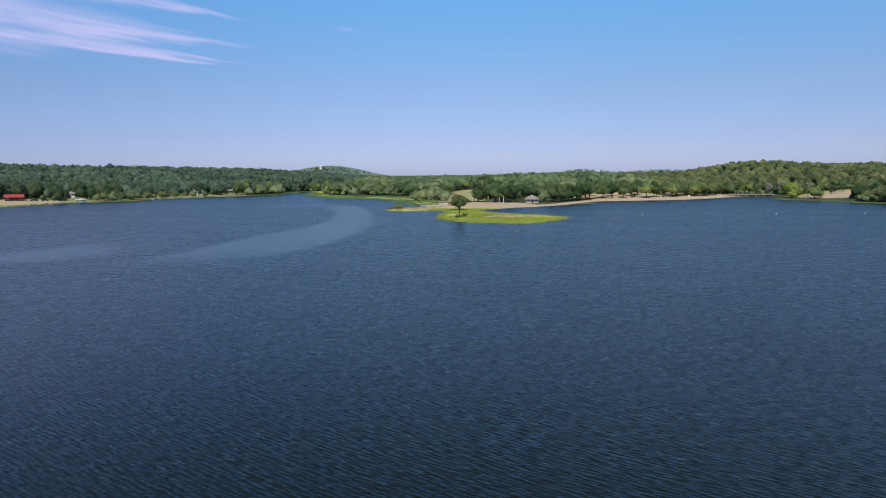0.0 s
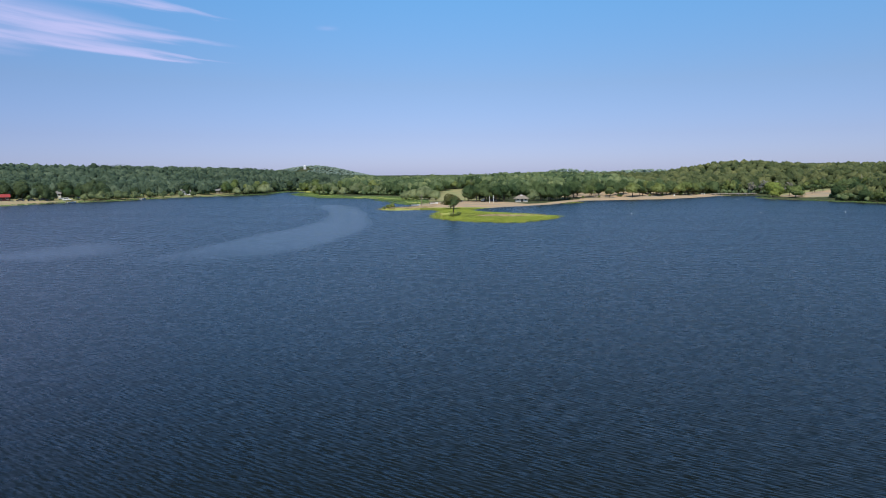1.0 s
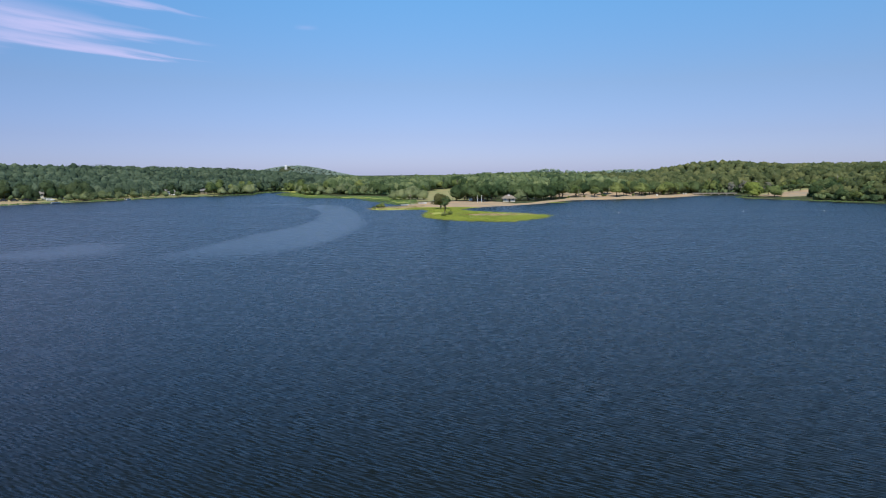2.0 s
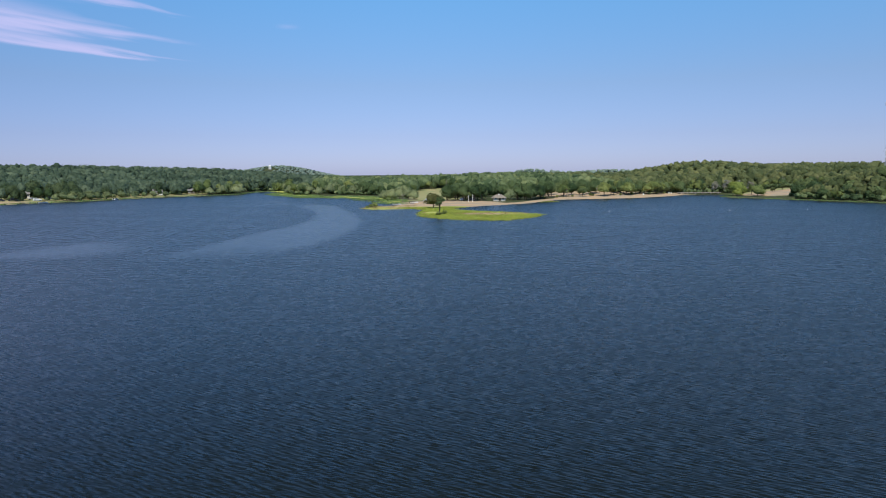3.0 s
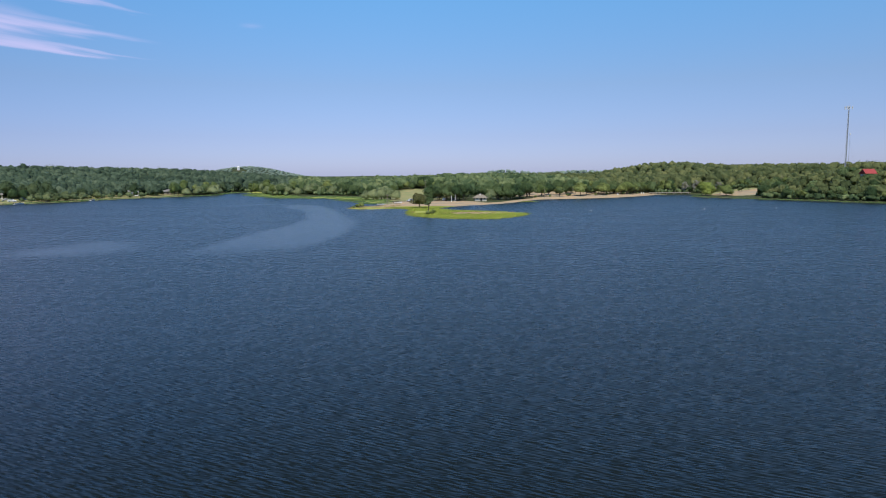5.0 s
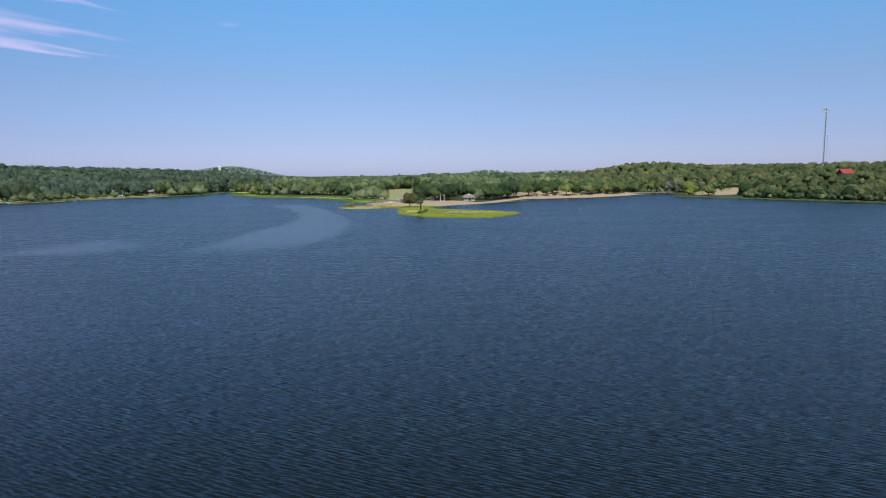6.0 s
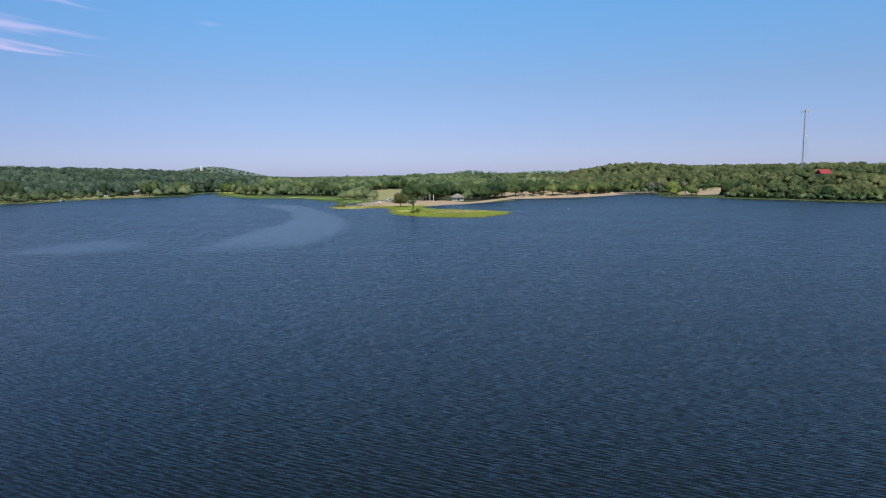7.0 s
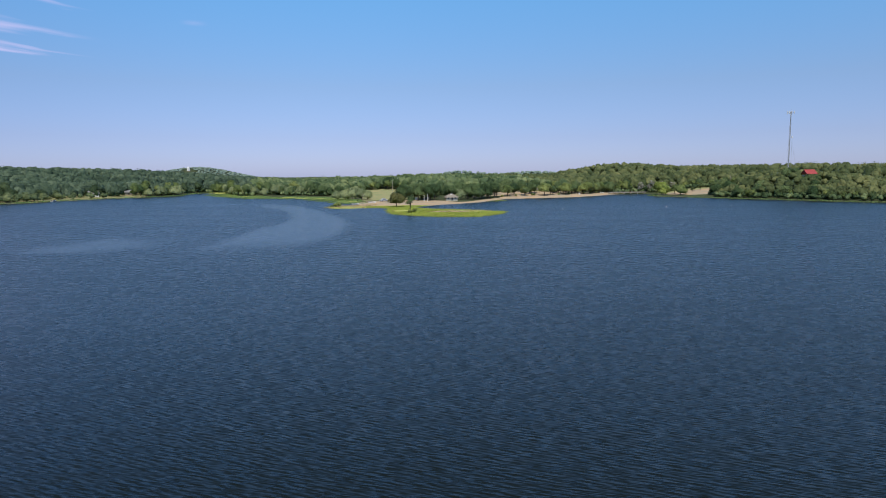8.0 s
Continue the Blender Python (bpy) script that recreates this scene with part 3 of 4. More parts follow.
OAK = "broad oak with a dense dark-green crown at the wood's edge"
KINDS = {
    "oak_a": tree_kind("tree", 11, 15, 13.5, 0.9, 11, 1100, 0.42, "oak", OAK),
    "oak_b": tree_kind("tree", 12, 15.5, 12.5, 1.0, 12, 1100, 0.42, "oak", OAK),
    "oak_c": tree_kind("tree", 13, 13, 14, 0.7, 11, 1100, 0.42, "oak", OAK),
    "dark_a": tree_kind("tree", 24, 15, 13, 1.6, 12, 1100, 0.42, "oak_dark", "tall deep green oak by the western lawn"),
    "dark_b": tree_kind("tree", 25, 14, 11, 1.4, 11, 1100, 0.42, "oak_dark", "tall deep green oak by the western lawn"),
    "beach_oak": tree_kind("tree", 26, 15, 12, 2.3, 13, 1300, 0.42, "oak", "tall oak with a bare trunk behind the beach"),
    "bank_bush": tree_kind("bush", 27, 5, 6.6, 0.0, 12, 1000, 0.30, "oak", "round dark green bush on the wooded bank"),
    "ash_a": tree_kind("tree", 14, 12, 10, 2.0, 11, 1500, 0.40, "light", "bright green broadleaf tree with a rounded crown"),
    "ash_b": tree_kind("tree", 15, 14, 9, 2.4, 12, 1500, 0.40, "light", "bright green broadleaf tree with a rounded crown"),
    "willow": tree_kind("tree", 16, 8.2, 10, 0.0, 13, 2000, 0.38, "willow", "pale grey-green willow with a low drooping crown", droop=0.35),
    "bush": tree_kind("bush", 17, 5, 6.6, 0.0, 10, 900, 0.30, "light", "round green bush on the bank"),
    "shore_bush": tree_kind("bush", 18, 6.5, 7.5, 0.0, 10, 1000, 0.34, "sage", "round pale green bush by the waterline"),
    "bright_bush": tree_kind("bush", 21, 6.5, 8.5, 0.0, 13, 1400, 0.36, "bright", "large round bright yellow-green bush at the water's edge"),
    "grove_a": tree_kind("tree", 22, 9.5, 10.5, 1.7, 13, 1500, 0.42, "light", "spreading light green shade tree over bare ground"),
    "grove_b": tree_kind("tree", 23, 8.8, 10, 1.6, 12, 1500, 0.42, "oak", "spreading olive-green shade tree over bare ground"),
    "bare": tree_kind("tree", 19, 10, 8, 0.8, 11, 420, 0.5, "dead", "half-bare grey tree by the inlet", full=False),
}


def plant(kind, x, y, scale=1.0, turn=None, label="", group="", squash=1.0):
    turn = random.uniform(0, 360) if turn is None else turn
    ob = copy_thing(KINDS[kind], pose(x, y, gz(x, y) - 0.05, 0, 0, turn))
    ob.scale = (scale, scale, scale * squash)
    return tagged(ob, label, group=group)


def open_ground(x, y, d):
    """Where no woodland grows."""
    back = np.where(x < -150, np.clip((430 - y) * 0.35, 0, 45) + 14, 5.0)
    back = np.where((x > -150) & (x < -60), 9, back)
    back = np.where((x >= -60) & (x < 22), 27, back)
    back = np.where((x >= 22) & (x < 92), 42, back)
    back = np.where((x >= 92) & (x < 205) & (y < 450), 44, back)
    back = np.where((x > 150) & (y > 400) & (x < 245), 8, back)
    clear = d < back
    for cx, cy, rx, ry in ((250, 380, 20, 30), (222, 370, 15, 27), (232, 360, 13, 11), (224, 340, 7, 9), (246, 364, 14, 17), (-252, 402, 24, 18), (-232, 433, 22, 13), (-260, 1585, 16, 50), (35, 445, 18, 52), (14, 355, 24, 48), (-2, 425, 24, 18), (25, 405, 14, 24), (58, 345, 26, 22), (287, 320, 4.5, 4.5), (-171, 496, 8, 11), (-153, 521, 8, 11)):
        clear |= ((x - cx) / rx) ** 2 + ((y - cy) / ry) ** 2 < 1
    return clear


def scatter(x0, x1, y0, y1, step, rng):
    xs, ys = np.meshgrid(np.arange(x0, x1, step), np.arange(y0, y1, step))
    xs = xs + rng.uniform(-0.45, 0.45, xs.shape) * step
    ys = ys + rng.uniform(-0.45, 0.45, ys.shape) * step
    xs, ys = xs.ravel(), ys.ravel()
    d = shore_distance(xs, ys)
    keep = ~open_ground(xs, ys, d)
    return xs[keep], ys[keep], d[keep]


def wood_variants(seed, level, count, size, n=6, lobed=12, keep=0.0, rough=0.7):
    """Crowns one metre high: a rounded, lobed mass with sprays of leaves on it; what lies below `keep` is never seen."""
    rng = np.random.default_rng(seed)
    out = []
    for _ in range(n):
        lobes = crown_lobes(rng, 1.0, rng.uniform(0.95, 1.2), 0.03, lobed, 0.78)
        p, f = leaf_mass(rng, lobes, level, low=rough)
        f = f[(p[f][:, :, 2] > keep).any(1)]
        if count:
            c = crown_cards(rng, [(x, y, z, 0.97 * r) for x, y, z, r in lobes], count, size)
            q = np.arange(len(c)).reshape(-1, 4) + len(p)
            out.append((np.concatenate([p, c]), np.concatenate([f, q[:, [0, 1, 2]], q[:, [0, 2, 3]]]), len(p)))
        else:
            out.append((p, f, len(p)))
    return out


DENSE = wood_variants(1, 3, 200, 0.055, 9, 22, 0.1, 0.66)
MIDDLE, THIN = wood_variants(2, 2, 60, 0.05, 12, 16, 0.15, 0.66), wood_variants(3, 1, 0, 0, 8, 8, 0.1)


def woodland(name, mat, label, stands, category="woodland", broad=1.0):
    """All trees of a stretch of woods too dense to count, as one leafy mesh."""
    rng = np.random.default_rng(77)
    verts, faces, tints, soft, start = [], [], [], [], 0
    for xs, ys, shapes, tall, slim in stands:
        zs = ground_z(xs, ys)
        for x, y, z in zip(xs, ys, zs):
            v, f, n = shapes[rng.integers(len(shapes))]
            h = tall * (1 + (rng.uniform(0.55 if shapes is DENSE else 0.84, 1.12) - 1) / broad ** 2) * (1.12 if rng.random() < 0.04 else 1.0)
            w = h * rng.uniform(0.7, 1.3) * broad * slim
            a = rng.uniform(0, 6.28)
            c, s = math.cos(a), math.sin(a)
            w1, lean_x, lean_y = w * rng.uniform(0.7, 1.05), rng.normal(0, 0.14), rng.normal(0, 0.14)
            vx, vy = w * v[:, 0] + lean_x * h * v[:, 2], w1 * v[:, 1] + lean_y * h * v[:, 2]
            verts.append(np.stack([x + c * vx - s * vy, y + s * vx + c * vy, z + h * v[:, 2] - 0.3], 1))
            faces.append(f + start)
            start += len(v)
            tints.append(np.full(len(v), np.clip(rng.normal(0.5, 0.25) + 0.45 * noise.noise((x * 0.022, y * 0.022, 3.0)), 0, 1)))
            soft.append((f < n).all(1))
    me = mesh_from(name, np.concatenate(verts), np.concatenate(faces), mat, np.concatenate(tints))
    me.polygons.foreach_set("use_smooth", np.concatenate(soft))
    return tagged(new(name, me), label, category, kind="stuff")


rng = np.random.default_rng(5)
fx, fy, fd = scatter(-700, 760, 215, 960, 7.4, rng)
wedge = (fx < 560) & (fx < fy * 1.12 + 10) & (fx > -fy * 0.72 - 10)         # the woods that the lake looks onto
wedge &= ~((fx < -75) & (fd < 110) & (fy < 640))
wedge &= ~((fx > 205) & (fx < 420) & (fy < 430) & (fd < 130))
fx, fy, fd = fx[wedge], fy[wedge], fd[wedge]
rx, ry, rd = scatter(205, 420, 215, 430, 5.4, rng)                          # smaller, closer trees on the near wooded bank
bank = (rx < ry * 1.15 + 60) & (rd < 130)
rx, ry, rd = rx[bank], ry[bank], rd[bank]
brow = open_ground(rx - 5, ry - 6, shore_distance(rx - 5, ry - 6)) & (rx < 300)
qx, qy, qd = scatter(-420, -75, 330, 640, 6.2, rng)                        # and on the western shore
front = (qd < 110) & (qx > -qy * 0.74 - 10)
qx, qy, qd = qx[front], qy[front], qd[front]
fringe = open_ground(qx, qy - 8, shore_distance(qx, qy - 8)) & (qx > -235)
slope = [(qx[~fringe & (qd < 48)], qy[~fringe & (qd < 48)], DENSE, 9.0, 0.95), (qx[~fringe & (qd >= 48)], qy[~fringe & (qd >= 48)], MIDDLE, 10.0, 0.9)]
hill = [(rx[~brow & (rd < 45)], ry[~brow & (rd < 45)], DENSE, 7.2, 0.95), (rx[~brow & (rd >= 45)], ry[~brow & (rd >= 45)], MIDDLE, 6.8, 0.95)]
ahead = open_ground(fx - fx * 0.03, fy - 13, shore_distance(fx, fy - 13))
edge = ahead & (fx > -230) & (fx < 290) & (fy < 640)
deep = ~edge
near = deep & (fd < 70)
back = deep & ~near & (fd < 260) & (rng.random(len(fx)) < 0.85)
rear = deep & (fd >= 260) & (rng.random(len(fx)) < 0.8)
left, right = fx < -70, fx > 175
mid = ~left & ~right
for nm, mat, lab, zone_ in (("woodland", M["wood_left"], "dark green broadleaf woods on a low hill", left),
                            ("woodland", M["wood_mid"], "mixed green broadleaf woods behind the beach", mid),
                            ("woodland", M["wood_right"], "olive-green oak woods rising from the shore", right)):
    woodland(nm, mat, lab, [(fx[near & zone_], fy[near & zone_], DENSE, 9.6, 0.92), (fx[back & zone_], fy[back & zone_], MIDDLE, 10.6, 1.0), (fx[rear & zone_], fy[rear & zone_], THIN, 10.8, 0.95)] + (hill if zone_ is right else slope if zone_ is left else []))
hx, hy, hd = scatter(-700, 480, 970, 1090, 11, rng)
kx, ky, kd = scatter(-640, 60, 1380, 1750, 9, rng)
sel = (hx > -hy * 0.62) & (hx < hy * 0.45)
# flat crowns in the haze-tinted leaf colour
woodland("woodland", M["wood_far"], "far wooded hills with haze tinted into their pale green leaves", [(hx[sel], hy[sel], THIN, 8.0, 1.2), (kx, ky, THIN, 5.0, 2.7)])

ex, ey = fx[edge], fy[edge]
for x, y in list(zip(rx[brow], ry[brow]))[:110]:
    plant(("oak_a", "ash_a", "oak_c", "oak_b", "grove_b")[int(rng.integers(5))], x, y, rng.uniform(0.36, 0.58), rng.uniform(0, 360), group="trees on the wooded bank")
ux, uy, ud = scatter(-260, 330, 215, 640, 3.2, rng)
hem = (open_ground(ux, uy - 11, shore_distance(ux, uy - 11)) | open_ground(ux - 11, uy - 5, shore_distance(ux - 11, uy - 5))) & ((ux < 15) | (ux > 205)) & ((ux > -130) | (rng.random(len(ux)) < 0.35))
woodland("undergrowth", M["wood_mid"], "leafy green undergrowth along the edge of the woods", [(ux[hem], uy[hem], MIDDLE, 3.8, 1.0)], "undergrowth")
for x, y in list(zip(qx[fringe], qy[fringe]))[:90]:
    plant(("dark_a", "oak_b", "dark_b", "grove_b")[int(rng.integers(4))], x, y, rng.uniform(0.5, 0.8), rng.uniform(0, 360), group="trees along the western shore")
order = rng.permutation(len(ex))[:170]
for k in order:
    x, y = ex[k], ey[k]
    if x > 180:
        kind = ("oak_a", "ash_b", "oak_c", "ash_a")[int(rng.integers(4))]
    elif x < -60:
        kind = ("oak_a", "oak_b", "oak_c", "ash_b")[int(rng.integers(4))]
    else:
        kind = ("oak_a", "oak_b", "oak_c", "oak_a", "ash_a")[int(rng.integers(5))]
    plant(kind, x, y, rng.uniform(0.5, 0.76), rng.uniform(0, 360), group="trees along the shore")


# ---- single trees and bushes ----
KINDS["island_tree"] = tree_kind("tree", 31, 8.2, 4.4, 2.8, 8, 330, 0.34, "oak", "small ragged tree with thin leaning crown on the reed island", lean=0.06, full=False)
KINDS["round_tree"] = tree_kind("tree", 32, 6.8, 8.2, 0.8, 11, 1000, 0.42, "olive", "small round brownish olive tree on the neck of the spit")
plant("island_tree", 14, 240, 1.0, 20)
plant("bush", 16.2, 240.5, 0.4, 50, "low dark bush below the island tree")
plant("bush", 13.5, 236.5, 0.46, 10, "low olive bush among the island reeds", squash=0.7)
plant("round_tree", 16.0, 286, 1.12, 0)
for x, y, k in ((-12.6, 298, 0.42), (-10.8, 299, 0.55), (-14.5, 295, 0.28)):
    plant("bush", x, y, k, label="small dark bush on the tip of the spit", group="bushes on the spit")
for x, y, k in ((-5, 387, 0.8), (-0.5, 381, 0.9), (4.5, 383, 1.05), (9.3, 377, 0.95), (12.5, 373, 0.8), (6.5, 389, 1.1)):
    plant("willow", x, y, k, group="willows by the reed bed")
for x, y, k in ((-206, 414, 1.0), (-203, 417, 1.15), (-199, 420, 1.2), (-195, 424, 1.15), (-192, 429, 1.25), (-189, 434, 1.2), (-186, 440, 1.1), (-200, 425, 1.3), (-193, 434, 1.3)):
    plant("shore_bush", x - 3, y + 3, 0.82 * k, group="bushes along the lawn bank")
for x, y, k in ((-193, 456, 1.05), (-186, 462, 1.1), (-179, 468, 1.1), (-171, 480, 1.0), (-164, 486, 0.9), (-201, 446, 0.8)):
    plant("shore_bush", x, y, 0.8 * k, label="round pale green tree on the lakeside lawn", group="round trees on the lawn")
for x, y, k in ((-140, 516, 0.9), (-132, 525, 1.1), (-124, 536, 1.15), (-123, 548, 1.2), (-84, 552, 1.1), (-78, 520, 1.0), (-70, 500, 1.1), (-60, 492, 1.0),
                (-52, 478, 0.9), (-44, 482, 1.1), (-34, 474, 1.0), (-26, 470, 1.0), (-18, 462, 0.9), (-66, 508, 1.3), (-40, 492, 1.3), (-88, 572, 1.2)):
    plant("willow", x, y, 0.9 * k, label="pale green willow behind the reed bed", group="willows round the bay")
for k, (x, y) in enumerate(((-149, 516), (-143, 523), (-136, 531), (-130, 541), (-126, 554), (-97, 566), (-92, 556), (-80, 534), (-74, 514), (-56, 500), (-30, 484))):
    plant(("ash_a", "ash_b")[k % 2], x, y, (0.82, 0.95, 0.75)[k % 3], label="tall light green tree at the edge of the bay", group="trees round the bay")
for k, (x, y) in enumerate(((-268, 412), (-258, 417), (-249, 420), (-241, 424), (-233, 441), (-226, 446), (-217, 440), (-212, 448), (-277, 416), (-264, 427), (-255, 430), (-247, 434), (-238, 452), (-222, 456), (-272, 425))):
    plant(("dark_a", "dark_b")[k % 2], x, y, (0.85, 0.95, 0.78)[k % 3], label="large dark green oak shading the back of the lakeside lawn", group="oaks behind the lakeside lawn")
plant("oak_c", 50.5, 355, 0.58, 30, "small oak shading the bathhouse")
plant("willow", 66, 351, 0.85, 30, "pale grey-green willow beside the bathhouse")
for x, y, k, kind in ((221.5, 384, 1.62, "bright_bush"), (218.5, 377, 0.8, "bright_bush"), (223.8, 364, 1.55, "bush"), (262, 378, 1.3, "bank_bush"), (258, 366, 1.4, "bank_bush"),
                      (238, 345, 1.4, "bank_bush"), (245, 338, 1.4, "bank_bush"), (250, 349, 1.5, "bank_bush"), (243, 331, 1.3, "bank_bush"),
                      (247, 318, 1.5, "bank_bush"), (256, 326, 1.6, "bank_bush"), (252, 302, 1.4, "bank_bush"), (262, 290, 1.5, "bank_bush"), (268, 272, 1.4, "bank_bush"), (256, 282, 1.1, "bank_bush"), (278, 250, 1.5, "bank_bush")):
    plant(kind, x, y, k, label="leafy green bush at the foot of the wooded bank" if kind != "bright_bush" else "large round bright yellow-green bush at the water's edge", group="bushes on the wooded bank")
for x, y, k in ((-171.5, 497, 0.34), (-178, 497.5, 0.26), (-152.5, 523, 0.34), (-159.5, 522, 0.26)):
    plant("oak_b", x, y, k, label="small dark tree half hiding a lakeside cottage", group="trees beside the cottages")
plant("ash_a", 229, 379, 0.6, 40, "light green tree between the bank and the clearing")
for x, y, k in ((233, 375, 0.3), (237, 380, 0.36), (242, 377, 0.27), (248, 384, 0.4), (256, 388, 0.34)):
    plant("beach_oak", x, y, k, label="slim young oak standing in the dry clearing", group="young oaks in the clearing")
for x, y, k in ((284, 337, 0.62), (288, 340, 0.6), (280, 334, 0.58), (292, 339, 0.55)):
    plant("oak_b", x, y, k, label="dark green oak at the foot of the lattice mast", group="oaks round the mast")
for x, y, k in ((281, 311, 0.48), (276.5, 306, 0.5), (285, 313, 0.42), (279, 316, 0.44), (282.5, 315.5, 0.5), (284.5, 315, 0.46)):
    plant("oak_c", x, y, k, label="small oak on the slope below the hilltop house", group="trees below the hilltop house")
for x, y, k in ((232, 428, 0.9), (238, 424, 1.0), (243, 418, 0.9), (247, 410, 0.8)):
    plant("bare", x, y, k, group="half-bare trees by the inlet")
for k, (x, y, kind) in enumerate(((96, 392, "oak_c"), (103, 398, "oak_a"), (110, 391, "ash_a"), (116, 396, "oak_c"), (122, 392, "oak_a"), (129, 397, "oak_c"),
                                  (143, 393, "ash_a"), (150, 406, "ash_b"), (158, 399, "ash_b"), (167, 408, "oak_a"), (173, 414, "ash_a"), (180, 412, "ash_b"),
                                  (186, 418, "ash_a"), (192, 424, "oak_c"), (200, 434, "willow"), (210, 436, "willow"), (218, 438, "willow"), (136, 408, "oak_b"))):
    plant(kind if k % 2 else "grove_a", x, y, (0.66, 0.72, 0.58, 0.68)[k % 4], group="shade trees along the beach")
for k, (x, y, kind) in enumerate(((88, 373, "grove_b"), (97, 381, "grove_b"), (106, 385, "grove_a"), (118, 384, "grove_b"), (133, 387, "grove_a"), (139, 391, "grove_b"),
                                  (152, 395, "grove_a"), (161, 404, "grove_b"), (169, 405, "grove_a"), (176, 409, "grove_a"), (186, 420, "grove_b"), (194, 428, "grove_a"))):
    plant(kind, x + 1, y - 1.5, (0.8, 0.95, 0.86, 0.7, 1.0)[k % 5], label="spreading shade tree on the dry ground behind the sand", group="shade trees along the beach")
for x, y, k in ((91, 369, 0.3), (101, 377, 0.35), (125, 385, 0.4), (127, 386, 0.3), (146, 389, 0.35), (157, 397, 0.4), (172, 404, 0.45), (180, 410, 0.35), (188, 416, 0.4), (112, 381, 0.3)):
    plant("bush", x, y, k, label="low dry bush at the back of the beach", group="bushes behind the beach")
for k, (x, y, kind) in enumerate(((37, 384, "oak_a"), (43, 380, "oak_c"), (49, 385, "oak_a"), (46, 372, "oak_c"), (55, 378, "oak_b"), (61, 372, "oak_a"), (66, 377, "oak_c"),
                                  (73, 374, "oak_a"), (79, 380, "oak_b"), (85, 378, "oak_c"), (91, 384, "oak_a"), (40, 394, "oak_b"), (76, 362, "oak_c"), (30, 358, "oak_c"), (36, 361, "oak_a"), (42, 360, "oak_c"), (47, 358, "oak_b"), (72, 365, "oak_c"), (80, 368, "oak_b"), (87, 374, "oak_a"))):
    plant(kind, x, y - 9, (0.7, 0.6, 0.76, 0.66)[k % 4], group="oaks behind the bathhouse")

for k, (x, y) in enumerate(((29.5, 349), (33.5, 343), (38, 341), (43.5, 339), (48.5, 345), (61, 354), (70.5, 352), (75, 353), (81, 358), (87, 363), (93, 369))):
    plant("beach_oak", x, y, (0.7, 0.62, 0.74, 0.66)[k % 4], label="tall oak with a bare trunk behind the beach", group="oaks behind the bathhouse")

# ---- reeds ----


def reeds(name, mat, label, pts, height, rng, spread=0.5, lean=0.7, wide=1.0):
    """Low leaning blades in tufts, one mesh."""
    n = len(pts)
    k = 6
    base = np.repeat(pts, k, 0) + np.concatenate([rng.normal(0, spread, (n * k, 2)), np.zeros((n * k, 1))], 1)
    ang = rng.uniform(0, 6.28, n * k)
    h = height * rng.uniform(0.5, 1.2, n * k)
    w = rng.uniform(0.12, 0.26, n * k) * wide
    side = np.stack([np.cos(ang) * w, np.sin(ang) * w, 0 * w], 1)
    tip = base + np.stack([-np.sin(ang) * h * lean, np.cos(ang) * h * lean, h], 1)
    v = np.stack([base - side, base + side, tip + side * 0.35, tip - side * 0.35], 1).reshape(-1, 3)
    return tagged(new(name, mesh_from(name, v, np.arange(len(v)).reshape(-1, 4), mat)), label, "reeds", kind="stuff")


def reed_points(x0, x1, y0, y1, count, rng, test):
    x, y = rng.uniform(x0, x1, count), rng.uniform(y0, y1, count)
    d = shore_distance(x, y)
    k = test(x, y, d)
    x, y, d = x[k], y[k], d[k]
    return np.stack([x, y, np.maximum(ground_z(x, y, d), 0.0) - 0.05], 1)


rng = np.random.default_rng(9)
ragged = lambda x, y: 1.3 * np.sin(x * 0.9 + y * 0.5) + 1.2 * np.sin(y * 1.3 - x * 0.4)
reeds("reeds", M["reed"], "bright yellow-green water reeds fringing the low island", reed_points(2, 60, 203, 298, 30000, rng,
      lambda x, y, d: (d > -1.2 + 0.5 * ragged(x, y)) & (region(x, y, 38, 242, 15, 7) < 0.5 + 0.15 * ragged(x, y)) & (region(x, y, 12.5, 254, 4, 6.5) < 0.5)), 0.18, rng, 0.4, 1.7, 0.5)
reeds("reeds", M["bay_reed"], "bright green reeds and lily pads along the far bay", reed_points(-100, 8, 335, 560, 30000, rng,
      lambda x, y, d: (d > -7 + 2.2 * ragged(x * 0.5, y * 0.4)) & (d < 15) & (ragged(x * 0.23, y * 0.31) > -0.9)), 0.34, rng, 0.6, 1.3)
reeds("reeds", M["reed_dry"], "tan dried reeds on the island and spit", reed_points(-20, 52, 225, 312, 2200, rng,
      lambda x, y, d: (d > 0) & ((x < 10) | (region(x, y, 36, 243, 15, 6) > 0.4))), 0.22, rng, 0.5, 1.3)
reeds("reeds", M["reed"], "small strip of bright reeds off the beach", reed_points(78, 93, 334, 346, 2600, rng,
      lambda x, y, d: ((x - 85.5) / 7) ** 2 + ((y - 340 - 0.55 * (x - 85.5)) / 1.6) ** 2 < 1), 0.2, rng, 0.3, 1.5, 0.5)
reeds("reeds", M["bay_reed"], "green waterside grass at the foot of the wooded bank", reed_points(200, 300, 225, 400, 9000, rng,
      lambda x, y, d: (d > -0.5) & (d < 2.2)), 0.5, rng)
reeds("reeds", M["bay_reed"], "pale grassy fringe along the lawn shore", reed_points(-245, -100, 300, 600, 20000, rng,
      lambda x, y, d: (d > -0.6) & (d < 3.0)), 0.6, rng)

# ---- buildings ----


